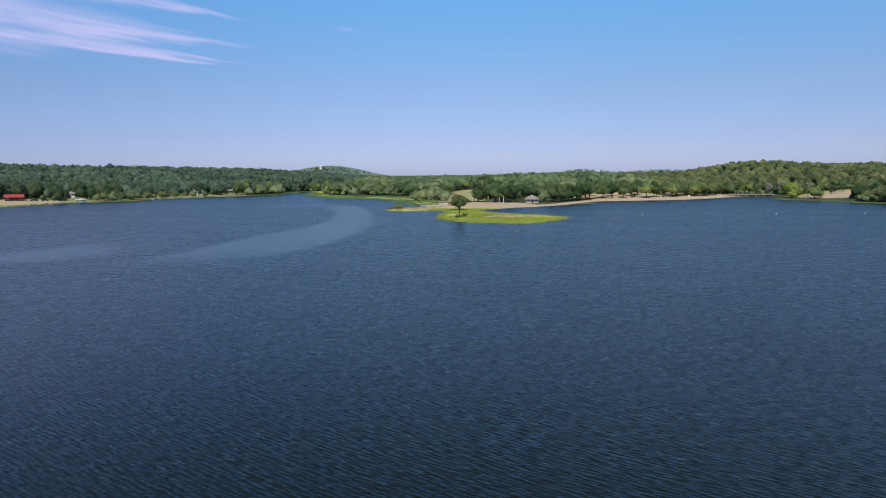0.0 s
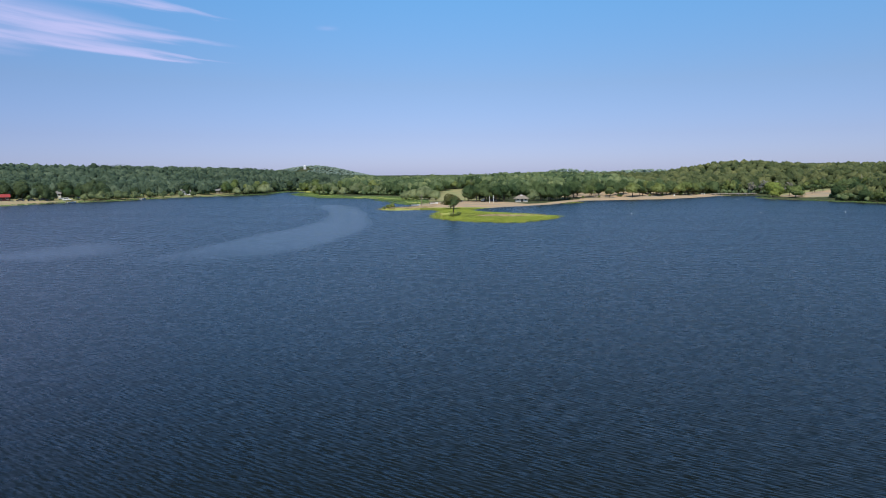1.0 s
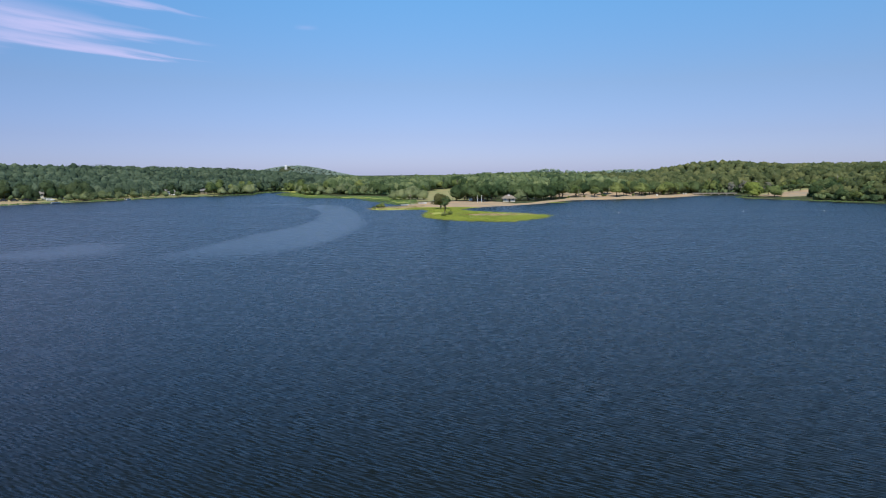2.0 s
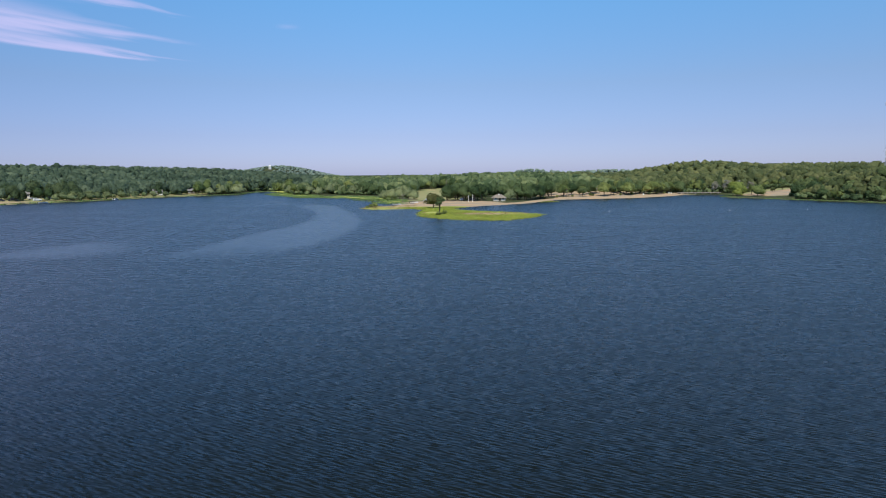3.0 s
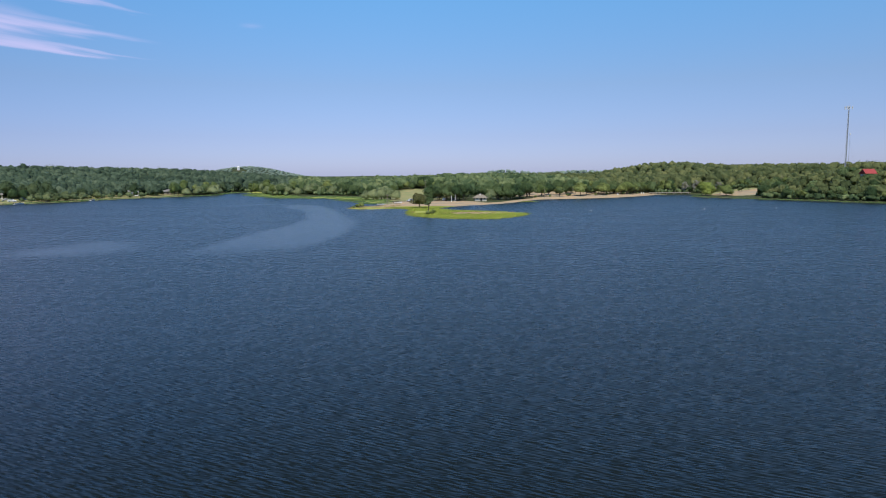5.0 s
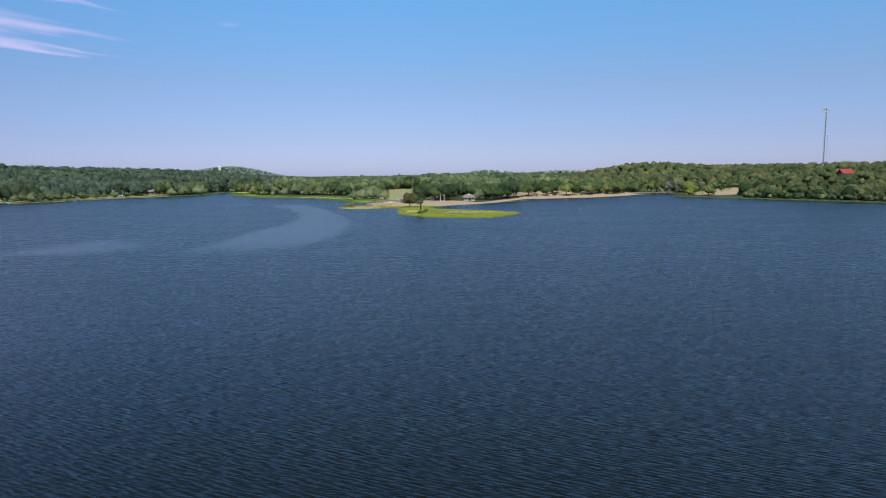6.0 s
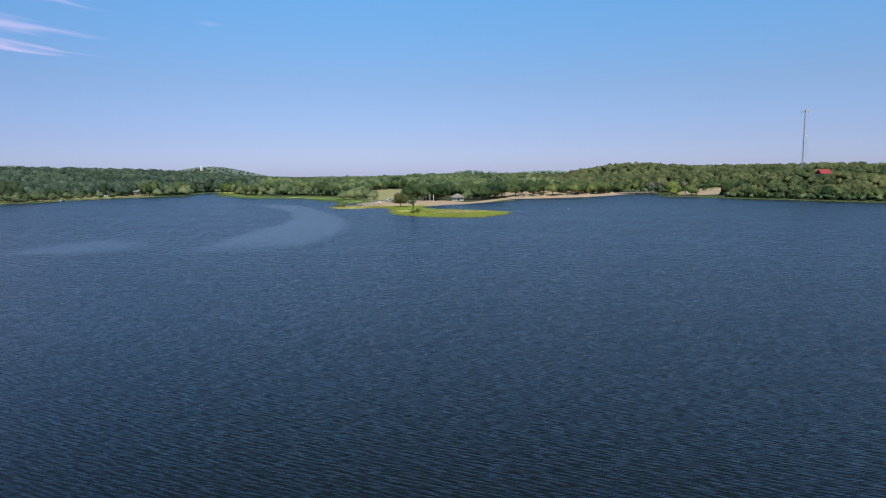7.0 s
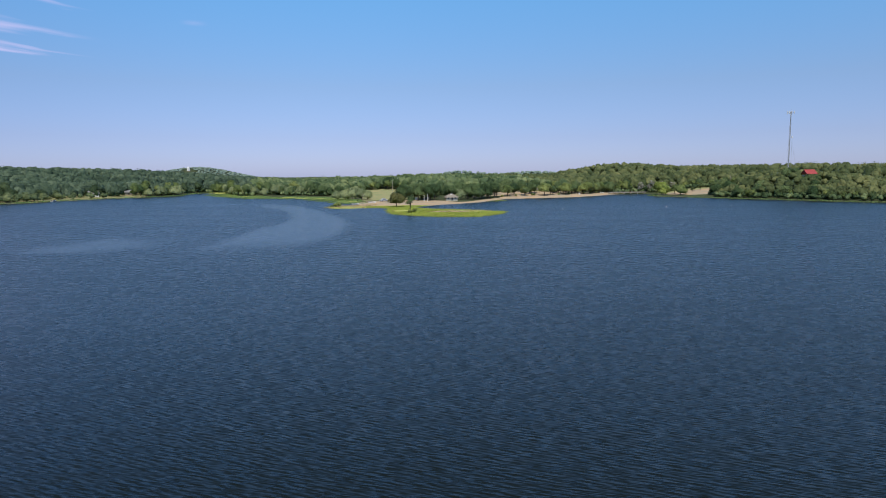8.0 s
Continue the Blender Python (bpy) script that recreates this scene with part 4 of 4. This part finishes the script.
def gable_house(name, m, w, dp, h, ridge, wall, roof, label, category="house", eave=0.5, windows=(), door=None, hip=0.0):
    """Walls with a pitched roof whose ridge runs along x, windows with frames and panes in the front (-y)."""
    t = thing(name, m, label, category)
    bm = B()
    box(bm, -w / 2, w / 2, -dp / 2, dp / 2, -3.2, h)
    if not hip:
        for sx in (-w / 2, w / 2 - 0.15):
            v = [bm.verts.new((x, y, z)) for x in (sx, sx + 0.15) for y, z in ((-dp / 2, h), (dp / 2, h), (0, h + ridge * 0.97))]
            bm.faces.new(v[:3][::-1])
            bm.faces.new(v[3:])
            for p, q in ((0, 1), (1, 2), (2, 0)):
                bm.faces.new((v[p], v[q], v[q + 3], v[p + 3]))
    part("wall", bm, wall, t)
    bm = B()
    e, rx = eave, w / 2 + eave - hip
    for lift in (0.0, 0.16):
        low = [(-w / 2 - e, -dp / 2 - e), (w / 2 + e, -dp / 2 - e), (w / 2 + e, dp / 2 + e), (-w / 2 - e, dp / 2 + e)]
        drop = ridge * e / (dp / 2)
        lo = [bm.verts.new((x, y, h - drop + lift + 0.02)) for x, y in low]
        r0, r1 = bm.verts.new((-rx, 0, h + ridge + lift)), bm.verts.new((rx, 0, h + ridge + lift))
        bm.faces.new((lo[0], lo[1], r1, r0))
        bm.faces.new((lo[2], lo[3], r0, r1))
        bm.faces.new((lo[1], lo[2], r1))
        bm.faces.new((lo[3], lo[0], r0))
    part("roof", bm, roof, t)
    for x, z, ww, hh in windows:
        f = B()
        for a, b, c, d in ((-ww / 2 - 0.1, -ww / 2, z - hh / 2 - 0.1, z + hh / 2 + 0.1), (ww / 2, ww / 2 + 0.1, z - hh / 2 - 0.1, z + hh / 2 + 0.1),
                           (-ww / 2, ww / 2, z + hh / 2, z + hh / 2 + 0.1), (-ww / 2, ww / 2, z - hh / 2 - 0.1, z - hh / 2)):
            box(f, x + a, x + b, -dp / 2 - 0.06, -dp / 2 - 0.003, c, d)
        win = part("window", f, M["white"], t)
        part("pane", box(B(), x - ww / 2, x + ww / 2, -dp / 2 - 0.03, -dp / 2 - 0.004, z - hh / 2, z + hh / 2), M["glass"], win, "dark window glass")
    if door is not None:
        dr = part("door", box(B(), door - 0.5, door + 0.5, -dp / 2 - 0.06, -dp / 2 - 0.004, 0.05, 2.1), M["dark_timber"], t, "dark door")
        part("handle", tube(B(), (door + 0.38, -dp / 2 - 0.14, 1.0), (door + 0.38, -dp / 2 - 0.06, 1.0), 0.04), M["steel"], dr)
    return t


def on(x, y, turn=0, up=0.0):
    return pose(x, y, gz(x, y) + up, 0, 0, turn)


bath = gable_house("bathhouse", on(57.7, 342, -4), 6.6, 5.2, 2.0, 1.4, M["cream"], M["timber"], "low cream bathhouse with weathered tan hipped roof on the beach", "building",
                   0.8, ((-2.1, 1.3, 1.0, 0.7), (2.1, 1.3, 1.0, 0.7)), 0.2, hip=2.6)
cup = part("cupola", box(B(), -0.55, 0.55, -0.55, 0.55, 2.7, 3.7, 0.05), M["white"], bath, "white louvred cupola")
bm = B()
lathe(bm, [(0.85, 3.703), (0.45, 3.95), (0.06, 4.2)], 4)
part("cap", bm, M["grey_roof"], cup)
gable_house("house", on(286.5, 321, -8, 1.5), 5.8, 5.0, 2.9, 2.2, M["white"], M["red_roof"], "white hilltop house with red metal roof above the trees", "house", 0.7,
            ((-1.9, 2.1, 0.8, 0.8), (2.0, 2.1, 0.8, 0.8)), 0.4)
gable_house("cottage", on(-176, 505, 30), 6.4, 5, 2.5, 1.6, M["white"], M["grey_roof"], "small white lakeside cottage with grey roof", "house", 0.5, ((-2, 1.6, 1, 1), (2, 1.6, 1, 1)), 0)
gable_house("cottage", on(-158, 530, 30), 5.4, 5, 2.3, 1.4, M["timber"], M["grey_roof"], "weathered grey cottage under trees by the bay", "house", 0.5, ((-2, 1.6, 1, 1), (2, 1.6, 1, 1)), 0.2)
gable_house("cottage", on(-243, 445, 32), 8, 6, 2.4, 1.6, M["white"], M["grey_roof"], "pale lakeside cottage with grey roof beside parked vehicles", "house", 0.5, ((-3, 1.6, 1.2, 1), (3, 1.6, 1.2, 1)), 0.2)
gable_house("shed", on(66, 495, 10), 6, 4, 2.4, 1.2, M["white"], M["grey_roof"], "small white shed at the top of the meadow", "shed", 0.3, (), 0)


def open_shelter(m, w, dp, h, ridge, roof, label, group=""):
    """A roof on posts over a slab."""
    t = thing("shelter", m, label, "shelter", group)
    part("slab", box(B(), -w / 2, w / 2, -dp / 2, dp / 2, -0.4, 0.08, 0.02), M["concrete"], t)
    nx = max(2, round(w / 3.5))
    for i in range(nx):
        for y in (-dp / 2 + 0.25, dp / 2 - 0.25):
            x = -w / 2 + 0.3 + (w - 0.6) * i / (nx - 1)
            part("post", box(B(), x - 0.08, x + 0.08, y - 0.08, y + 0.08, 0.08, h, 0.01), M["dark_timber"], t)
    bm = B()
    for lift in (0.0, 0.14):
        e = 0.5
        lo = [bm.verts.new((x, y, h - 0.1 + lift)) for x, y in ((-w / 2 - e, -dp / 2 - e), (w / 2 + e, -dp / 2 - e), (w / 2 + e, dp / 2 + e), (-w / 2 - e, dp / 2 + e))]
        r0, r1 = bm.verts.new((-w / 2 - e, 0, h + ridge + lift)), bm.verts.new((w / 2 + e, 0, h + ridge + lift))
        bm.faces.new((lo[0], lo[1], r1, r0))
        bm.faces.new((lo[2], lo[3], r0, r1))
        bm.faces.new((lo[1], lo[2], r1))
        bm.faces.new((lo[3], lo[0], r0))
    part("roof", bm, roof, t)
    return t


# red boards, their colour lowered to carry the shadow on the walls
M["barn_red"] = material("shaded_red_boards", (0.075, 0.020, 0.018), 0.85, (0.05, 0.015, 0.014), 3, 0.01, 20)
gable_house("boathouse", on(-253, 404, 33), 9.5, 6, 2.3, 1.5, M["barn_red"], M["red_roof"], "long dark red boathouse with a bright red metal roof", "building", 0.6,
            ((-3.4, 1.4, 1.2, 0.9), (3.4, 1.4, 1.2, 0.9)), 0.3)
open_shelter(on(134, 404, 5), 6, 5, 2.4, 1.2, M["timber"], "picnic shelter with pale roof under the beach trees", "picnic shelters")
open_shelter(on(158, 411, 12), 6, 5, 2.4, 1.2, M["concrete"], "picnic shelter with pale roof under the beach trees", "picnic shelters")
open_shelter(on(88, 390, 0), 6, 5, 2.4, 1.2, M["brown_roof"], "picnic shelter with brown roof under the oaks", "picnic shelters")


def picnic_table(m):
    t = thing("picnic_table", m, "weathered timber picnic table on the beach", "table", "picnic tables")
    part("tabletop", box(B(), -0.9, 0.9, -0.38, 0.38, 0.71, 0.76, 0.01), M["timber"], t)
    for y in (-0.72, 0.72):
        part("bench", box(B(), -0.9, 0.9, y - 0.14, y + 0.14, 0.42, 0.46, 0.01), M["timber"], t)
    for x in (-0.65, 0.65):
        bm = B()
        tube(bm, (x, -0.7, 0), (x, -0.25, 0.71), 0.05, n=4)
        tube(bm, (x, 0.7, 0), (x, 0.25, 0.71), 0.05, n=4)
        tube(bm, (x, -0.8, 0.4), (x, 0.8, 0.4), 0.04, n=4)
        part("leg", bm, M["timber"], t)
    return t


first = picnic_table(on(112, 386, 12))
for x, y, a in ((127, 388, 40), (148, 392, -10), (163, 402, 25), (98, 384, 70), (80, 366, 5), (184, 412, 15)):
    copy_thing(first, on(x, y, a))

# ---- vehicles and boats ----


def vehicle(name, m, paint, label, length=4.8, width=1.9, height=1.6, van=False, group=""):
    t = thing(name, m, label, "car", group)
    l, w = length / 2, width / 2
    part("body", box(B(), -l, l, -w, w, 0.38, height * 0.58, 0.14), paint, t)
    x0, x1 = (-l + 0.1, l - 1.2) if van else (-l + 1.2, l - 1.3)
    bm = box(B(), x0, x1, -w + 0.1, w - 0.1, height * 0.57, height)
    for v in bm.verts:
        if v.co.z > height - 0.05:
            v.co.x *= 0.82
            v.co.y *= 0.86
    bmesh.ops.bevel(bm, geom=bm.edges[:], offset=0.08, segments=2, affect="EDGES")
    part("cabin", bm, paint, t)
    for y in (-w + 0.1, w - 0.12):
        part("window", box(B(), x0 + 0.35, x1 - 0.45, y - 0.03, y + 0.05, height * 0.64, height * 0.88), M["glass"], t, "dark side glass")
    for x in (-l + 0.9, l - 0.9):
        for y in (-w + 0.1, w - 0.1):
            wheel = part("wheel", tube(B(), (x, y - 0.11, 0.34), (x, y + 0.11, 0.34), 0.34, n=14), M["rubber"], t)
            part("rim", tube(B(), (x, y - 0.115, 0.34), (x, y + 0.115, 0.34), 0.2, n=10), M["steel"], wheel, "grey steel rim")
    return t


def boat(m, label, length=5.2, group=""):
    t = thing("boat", m, label, "boat", group)
    bm = B()
    rings = []
    for k in range(9):
        f = k / 8
        x = -length / 2 + length * f
        w = 1.0 * (1 - max(0, f - 0.45) ** 2 * 3.2)
        keel = -0.2 + 0.45 * max(0, f - 0.6) ** 2 * 4
        rings.append([bm.verts.new(p) for p in ((x, -w, 0.7 + 0.15 * f), (x, -w * 0.8, 0.15), (x, 0, keel), (x, w * 0.8, 0.15), (x, w, 0.7 + 0.15 * f))])
    for a, b in zip(rings, rings[1:]):
        for k in range(4):
            bm.faces.new((a[k], b[k], b[k + 1], a[k + 1]))
        bm.faces.new((a[4], b[4], b[0], a[0]))
    bm.faces.new(rings[0])
    bm.faces.new(rings[-1][::-1])
    part("hull", bm, M["white"], t)
    part("cockpit", box(B(), -length * 0.38, length * 0.12, -0.7, 0.7, 0.72, 0.84, 0.02), M["dark_timber"], t, "dark open cockpit floor")
    part("windscreen", box(B(), length * 0.1, length * 0.13, -0.7, 0.7, 0.78, 1.2), M["glass"], t)
    part("outboard", box(B(), -length / 2 - 0.4, -length / 2 - 0.02, -0.2, 0.2, 0.2, 1.1, 0.06), M["dark_car"], t, "black outboard motor")
    return t


vehicle("car", on(-227, 425, 35), M["mast_steel"], "silver-grey car parked on the lakeside lawn", 4.5)
vehicle("caravan", on(-267, 398, 30), M["white"], "white caravan beside the red-roofed boat shed", 7.0, 2.4, 2.7, True)
vehicle("van", on(-236, 431, 10), M["dark_car"], "dark van parked beside the cottage", 5.2, 2.0, 2.0, True)
vehicle("car", on(-221, 434, 40), M["blue"], "blue car parked near the shore", 4.6)
vehicle("pickup", on(18.2, 343, 25), M["mast_steel"], "silver-grey pickup parked on the boat ramp", 4.8, 1.9, 1.7, False, "parked vehicles")
vehicle("car", on(24, 345, -10), M["dark_car"], "dark car parked on the boat ramp", 4.6, group="parked vehicles")
vehicle("car", on(37.3, 343.5, 70), M["mast_steel"], "silver car parked under the oaks", 4.6, group="parked vehicles")
vehicle("car", on(43, 344, 15), M["dark_car"], "dark car parked under the oaks", 4.6, group="parked vehicles")
vehicle("car", on(-241, 404, 38), M["dark_car"], "dark car parked in the shade behind the lawn", 4.7, group="vehicles on the lakeside lawn")
vehicle("car", on(-236, 407, 40), M["dark_car"], "dark car parked in the shade behind the lawn", 4.5, group="vehicles on the lakeside lawn")
vehicle("pickup", on(-231, 411, 36), M["dark_car"], "dark pickup parked beside the cars on the lawn", 5.4, 1.9, 1.8, group="vehicles on the lakeside lawn")
vehicle("van", on(-219, 415, 30), M["white"], "white van parked at the edge of the lawn", 4.7, 1.9, 1.9, True, group="vehicles on the lakeside lawn")
boat(on(0.5, 328.5, 8, 0.1), "white motorboat drawn up on the spit", 4.4, "boats")
boat(on(10, 331, -12, 0.1), "white motorboat on the gravel ramp", 4.2, "boats")
boat(pose(-207.5, 398, 0.02, 0, 0, 60), "white motorboat moored at the lakeside lawn", 6.0, "boats")
boat(pose(-183, 443, 0.02, 0, 0, 75), "white motorboat moored by the bushes", 5.0, "boats")


def dock(m, length, label, group="docks"):
    t = thing("dock", m, label, "dock", group)
    n = int(length / 0.3)
    plank = None
    for k in range(n):
        x = -length / 2 + 0.3 * k
        if plank is None:
            plank = part("plank", box(B(), 0.02, 0.28, -0.8, 0.8, 0.5, 0.56), M["timber"], t)
            mesh = plank.data
            plank.location.x = x
        else:
            p = new("plank", mesh)
            p.parent, p.location = t, (x, 0, random.uniform(-0.01, 0.01))
    for k in range(int(length / 2.4) + 1):
        for y in (-0.85, 0.85):
            x = -length / 2 + 2.4 * k
            part("post", tube(B(), (x, y, -1.6), (x, y, 0.95 + random.uniform(-0.15, 0.25)), 0.11, n=7), M["dark_timber"], t)
    return t


dock(pose(-214, 391, 0, 0, 0, -20), 9, "dark timber dock with a moored boat")
dock(pose(-160, 480, 0, 0, 0, -40), 10, "low dark timber dock below the cottage")
dock(pose(-197, 413, 0, 0, 0, -20), 6, "small timber dock among the bushes")
dock(pose(210.8, 350, 0, 0, 0, -70), 11, "old weathered dock with leaning posts along the bank")


def causeway():
    t = thing("causeway", pose(216.5, 422.5, 0, 0, 0, -6), "low pale concrete causeway across the mouth of the inlet", "bridge")
    part("deck", box(B(), -15, 15, -1.6, 1.6, 1.0, 1.35, 0.04), M["concrete"], t)
    for y in (-1.5, 1.5):
        part("kerb", box(B(), -15, 15, y - 0.1, y + 0.1, 1.353, 1.55), M["concrete"], t)
    for k in range(6):
        x = -13.5 + 5.4 * k
        part("pier", box(B(), x - 0.4, x + 0.4, -1.3, 1.3, -2.5, 0.998), M["stone"], t)


causeway()

# ---- masts, poles and buoys ----


def radio_mast():
    x0, y0 = 292.3, 345.4
    g = gz(x0, y0)
    t = thing("radio_mast", pose(x0, y0, g), "tall grey steel lattice mast with white panel antennas", "mast")
    top = 55.7 - g
    half = lambda z: 0.72 - 0.32 * z / top
    corner = lambda k, z: Vector((half(z) * math.cos(k * 2.0944 + 0.4), half(z) * math.sin(k * 2.0944 + 0.4), z))
    for k in range(3):
        part("leg", tube(B(), corner(k, -0.5), corner(k, top), 0.10, 0.08, 6), M["mast_steel"], t)
    n = 34
    for k in range(3):
        bm = B()
        for i in range(n):
            z, z1 = top * i / n, top * (i + 1) / n
            a, b = (k, (k + 1) % 3) if i % 2 else ((k + 1) % 3, k)
            tube(bm, corner(a, z), corner(b, z1), 0.05, n=4)
            tube(bm, corner(k, z1), corner((k + 1) % 3, z1), 0.045, n=4)
        part("bracing", bm, M["mast_steel"], t)
    part("cable_run", box(B(), -0.17, 0.17, -0.17, 0.17, 0, top), M["mast_steel"], t, "bundle of antenna cables")
    for k in range(3):
        p, q = corner(k, top - 0.6) * 1.0, corner((k + 1) % 3, top - 0.6)
        out = ((p + q) / 2)
        out.z = 0
        out = out.normalized()
        bar = Vector((-out.y, out.x, 0))
        c = out * 1.7 + Vector((0, 0, top - 0.6))
        arm = part("arm", tube(tube(B(), (0, 0, top - 0.6), c, 0.07, n=5), c - bar * 1.6, c + bar * 1.6, 0.07, n=5), M["mast_steel"], t)
        for s in (-1.4, 0.0, 1.4):
            o = c + bar * s + out * 0.15
            part("antenna", box(B(), -0.1, 0.1, -0.19, 0.19, -1.0, 1.0, 0.03, Matrix.Translation(o) @ Matrix.Rotation(math.atan2(out.y, out.x), 4, "Z")), M["white"], arm, "white panel antenna")
    part("lightning_rod", tube(B(), (0, 0, top), (0, 0, top + 1.6), 0.04, n=5), M["mast_steel"], t)


radio_mast()
g = gz(300, 350)
whip = thing("whip_mast", pose(300, 352, g), "thin pale guyed aerial beside the lattice mast", "mast")
part("pole", tube(B(), (0, 0, -0.4), (0, 0, 39 - g), 0.07, 0.04, 6), M["steel"], whip)
part("aerial", box(B(), -0.35, 0.35, -0.25, 0.25, 39 - g, 39.9 - g, 0.05), M["white"], whip, "white aerial head")
for a in (0.3, 2.4, 4.5):
    part("guy_wire", tube(B(), (0, 0, 36 - g), (10 * math.cos(a), 10 * math.sin(a), 0), 0.015, n=3), M["steel"], whip)

wt = (-260, 1600)
tower = thing("water_tower", pose(wt[0], wt[1], gz(*wt)), "white steel standpipe water tower on the far hill", "water tower")
part("tank", lathe(B(), [(3.3, -0.5), (3.3, 8.7), (3.0, 9.4), (2.0, 10.0), (0.4, 10.3)], 28), M["white"], tower, smooth=False)
part("base_ring", lathe(B(), [(4.4, -0.5), (4.4, 0.8), (3.95, 0.81)], 28), M["concrete"], tower)
bm = B()
for y in (-0.25, 0.25):
    tube(bm, (y, -3.85, 0), (y, -3.85, 9.0), 0.05, n=4)
for k in range(17):
    tube(bm, (-0.25, -3.85, 0.5 * k + 0.3), (0.25, -3.85, 0.5 * k + 0.3), 0.03, n=4)
part("ladder", bm, M["steel"], tower)


def utility_pole(x, y, h, label, arm=True, mat=None):
    t = thing("utility_pole", on(x, y, random.uniform(-15, 15)), label, "pole", "poles")
    part("pole", tube(B(), (0, 0, -0.8), (0, 0, h), 0.16, 0.11, 8), mat or M["timber"], t)
    if arm:
        a = part("crossarm", box(B(), -0.9, 0.9, -0.06, 0.06, h - 0.7, h - 0.56), mat or M["timber"], t)
        for k in (-0.8, 0.0, 0.8):
            part("insulator", lathe(B(), [(0.05, h - 0.55), (0.07, h - 0.5), (0.04, h - 0.35)], 8), M["white"], a).location.x = k


utility_pole(3.4, 318, 5.6, "pale timber pole at the head of the boat ramp")
utility_pole(28, 352, 5.6, "timber pole beside the gravel road")
utility_pole(40.8, 452, 9.5, "pale timber pole at the top of the meadow", False, M["concrete"])
for x, y, h in ((76.6, 359, 4.6), (91, 370, 4.2), (107, 377, 5.4)):
    utility_pole(x, y, h, "short pale timber pole on the beach", False)
for x, y, h in ((39.0, 330, 3.5), (41.2, 330.6, 3.9)):
    t = thing("signpost", on(x, y), "tall white square post on the beach", "post", "white posts")
    part("shaft", box(B(), -0.1, 0.1, -0.1, 0.1, -0.5, h, 0.02), M["white"], t)
    part("cap", box(B(), -0.17, 0.17, -0.17, 0.17, h + 0.003, h + 0.15, 0.03), M["white"], t)
for x, y, w in ((190.5, 414, 0.35), (192.6, 415, 0.35), (163, 392.5, 0.45)):
    t = thing("sign", on(x, y, random.uniform(-20, 20)), "small white sign board on a post behind the sand", "sign", "beach signs")
    part("post", box(B(), -0.05, 0.05, 0.0, 0.1, -0.4, 1.2, 0.01), M["timber"], t)
    part("board", box(B(), -w, w, -0.06, -0.004, 0.5, 1.4, 0.02), M["white"], t)
for x, y, h in ((270.6, 410, 7.5), (276, 382, 8)):
    snag = thing("dead_trunk", on(x, y), "pale bare dead trunk among the woods", "tree", "dead trunks")
    part("trunk", tube(tube(B(), (0, 0, -0.5), (0.2, 0, h * 0.6), 0.16, 0.12), (0.2, 0, h * 0.6), (0.1, 0.1, h), 0.12, 0.06), M["concrete"], snag)
    part("limb", tube(B(), (0.2, 0, h * 0.62), (1.5, 0.2, h * 0.8), 0.1, 0.04, 5), M["concrete"], snag)
lampx, lampy = 52, 488
lamp = thing("street_lamp", on(lampx, lampy), "tall steel lamp post at the top of the meadow", "lamp")
part("post", tube(B(), (0, 0, -0.4), (0, 0, 8.5), 0.12, 0.07, 8), M["steel"], lamp)
arm = part("arm", tube(B(), (0, 0, 8.4), (-1.3, 0, 8.7), 0.05, 0.04, 6), M["steel"], lamp)
part("lamp_head", box(B(), -1.8, -1.2, -0.14, 0.14, 8.6, 8.75, 0.03), M["white"], arm)


def buoy(x, y, s=1.0):
    t = thing("buoy", pose(x, y, -0.12, random.uniform(-4, 4), random.uniform(-4, 4), 0), "white floating swim-area buoy with an orange band", "buoy", "buoys")
    t.scale = (s, s, s)
    part("float", lathe(B(), [(0.30, -0.3), (0.42, 0.05), (0.42, 0.42), (0.30, 0.55)], 16), M["white"], t)
    part("spar", lathe(B(), [(0.24, 0.55), (0.24, 1.0)], 14), M["white"], t)
    part("band", lathe(B(), [(0.25, 1.001), (0.25, 1.16)], 14), M["orange"], t, "orange warning band")
    part("top", lathe(B(), [(0.24, 1.161), (0.24, 1.45), (0.16, 1.56), (0.03, 1.6)], 14), M["white"], t)


for x, y in ((84.6, 245), (136, 243.5), (169, 241.3)):
    buoy(x, y, 0.46)
for x, y in ((117, 341), (144.5, 352), (186, 359)):
    buoy(x, y, 0.42)
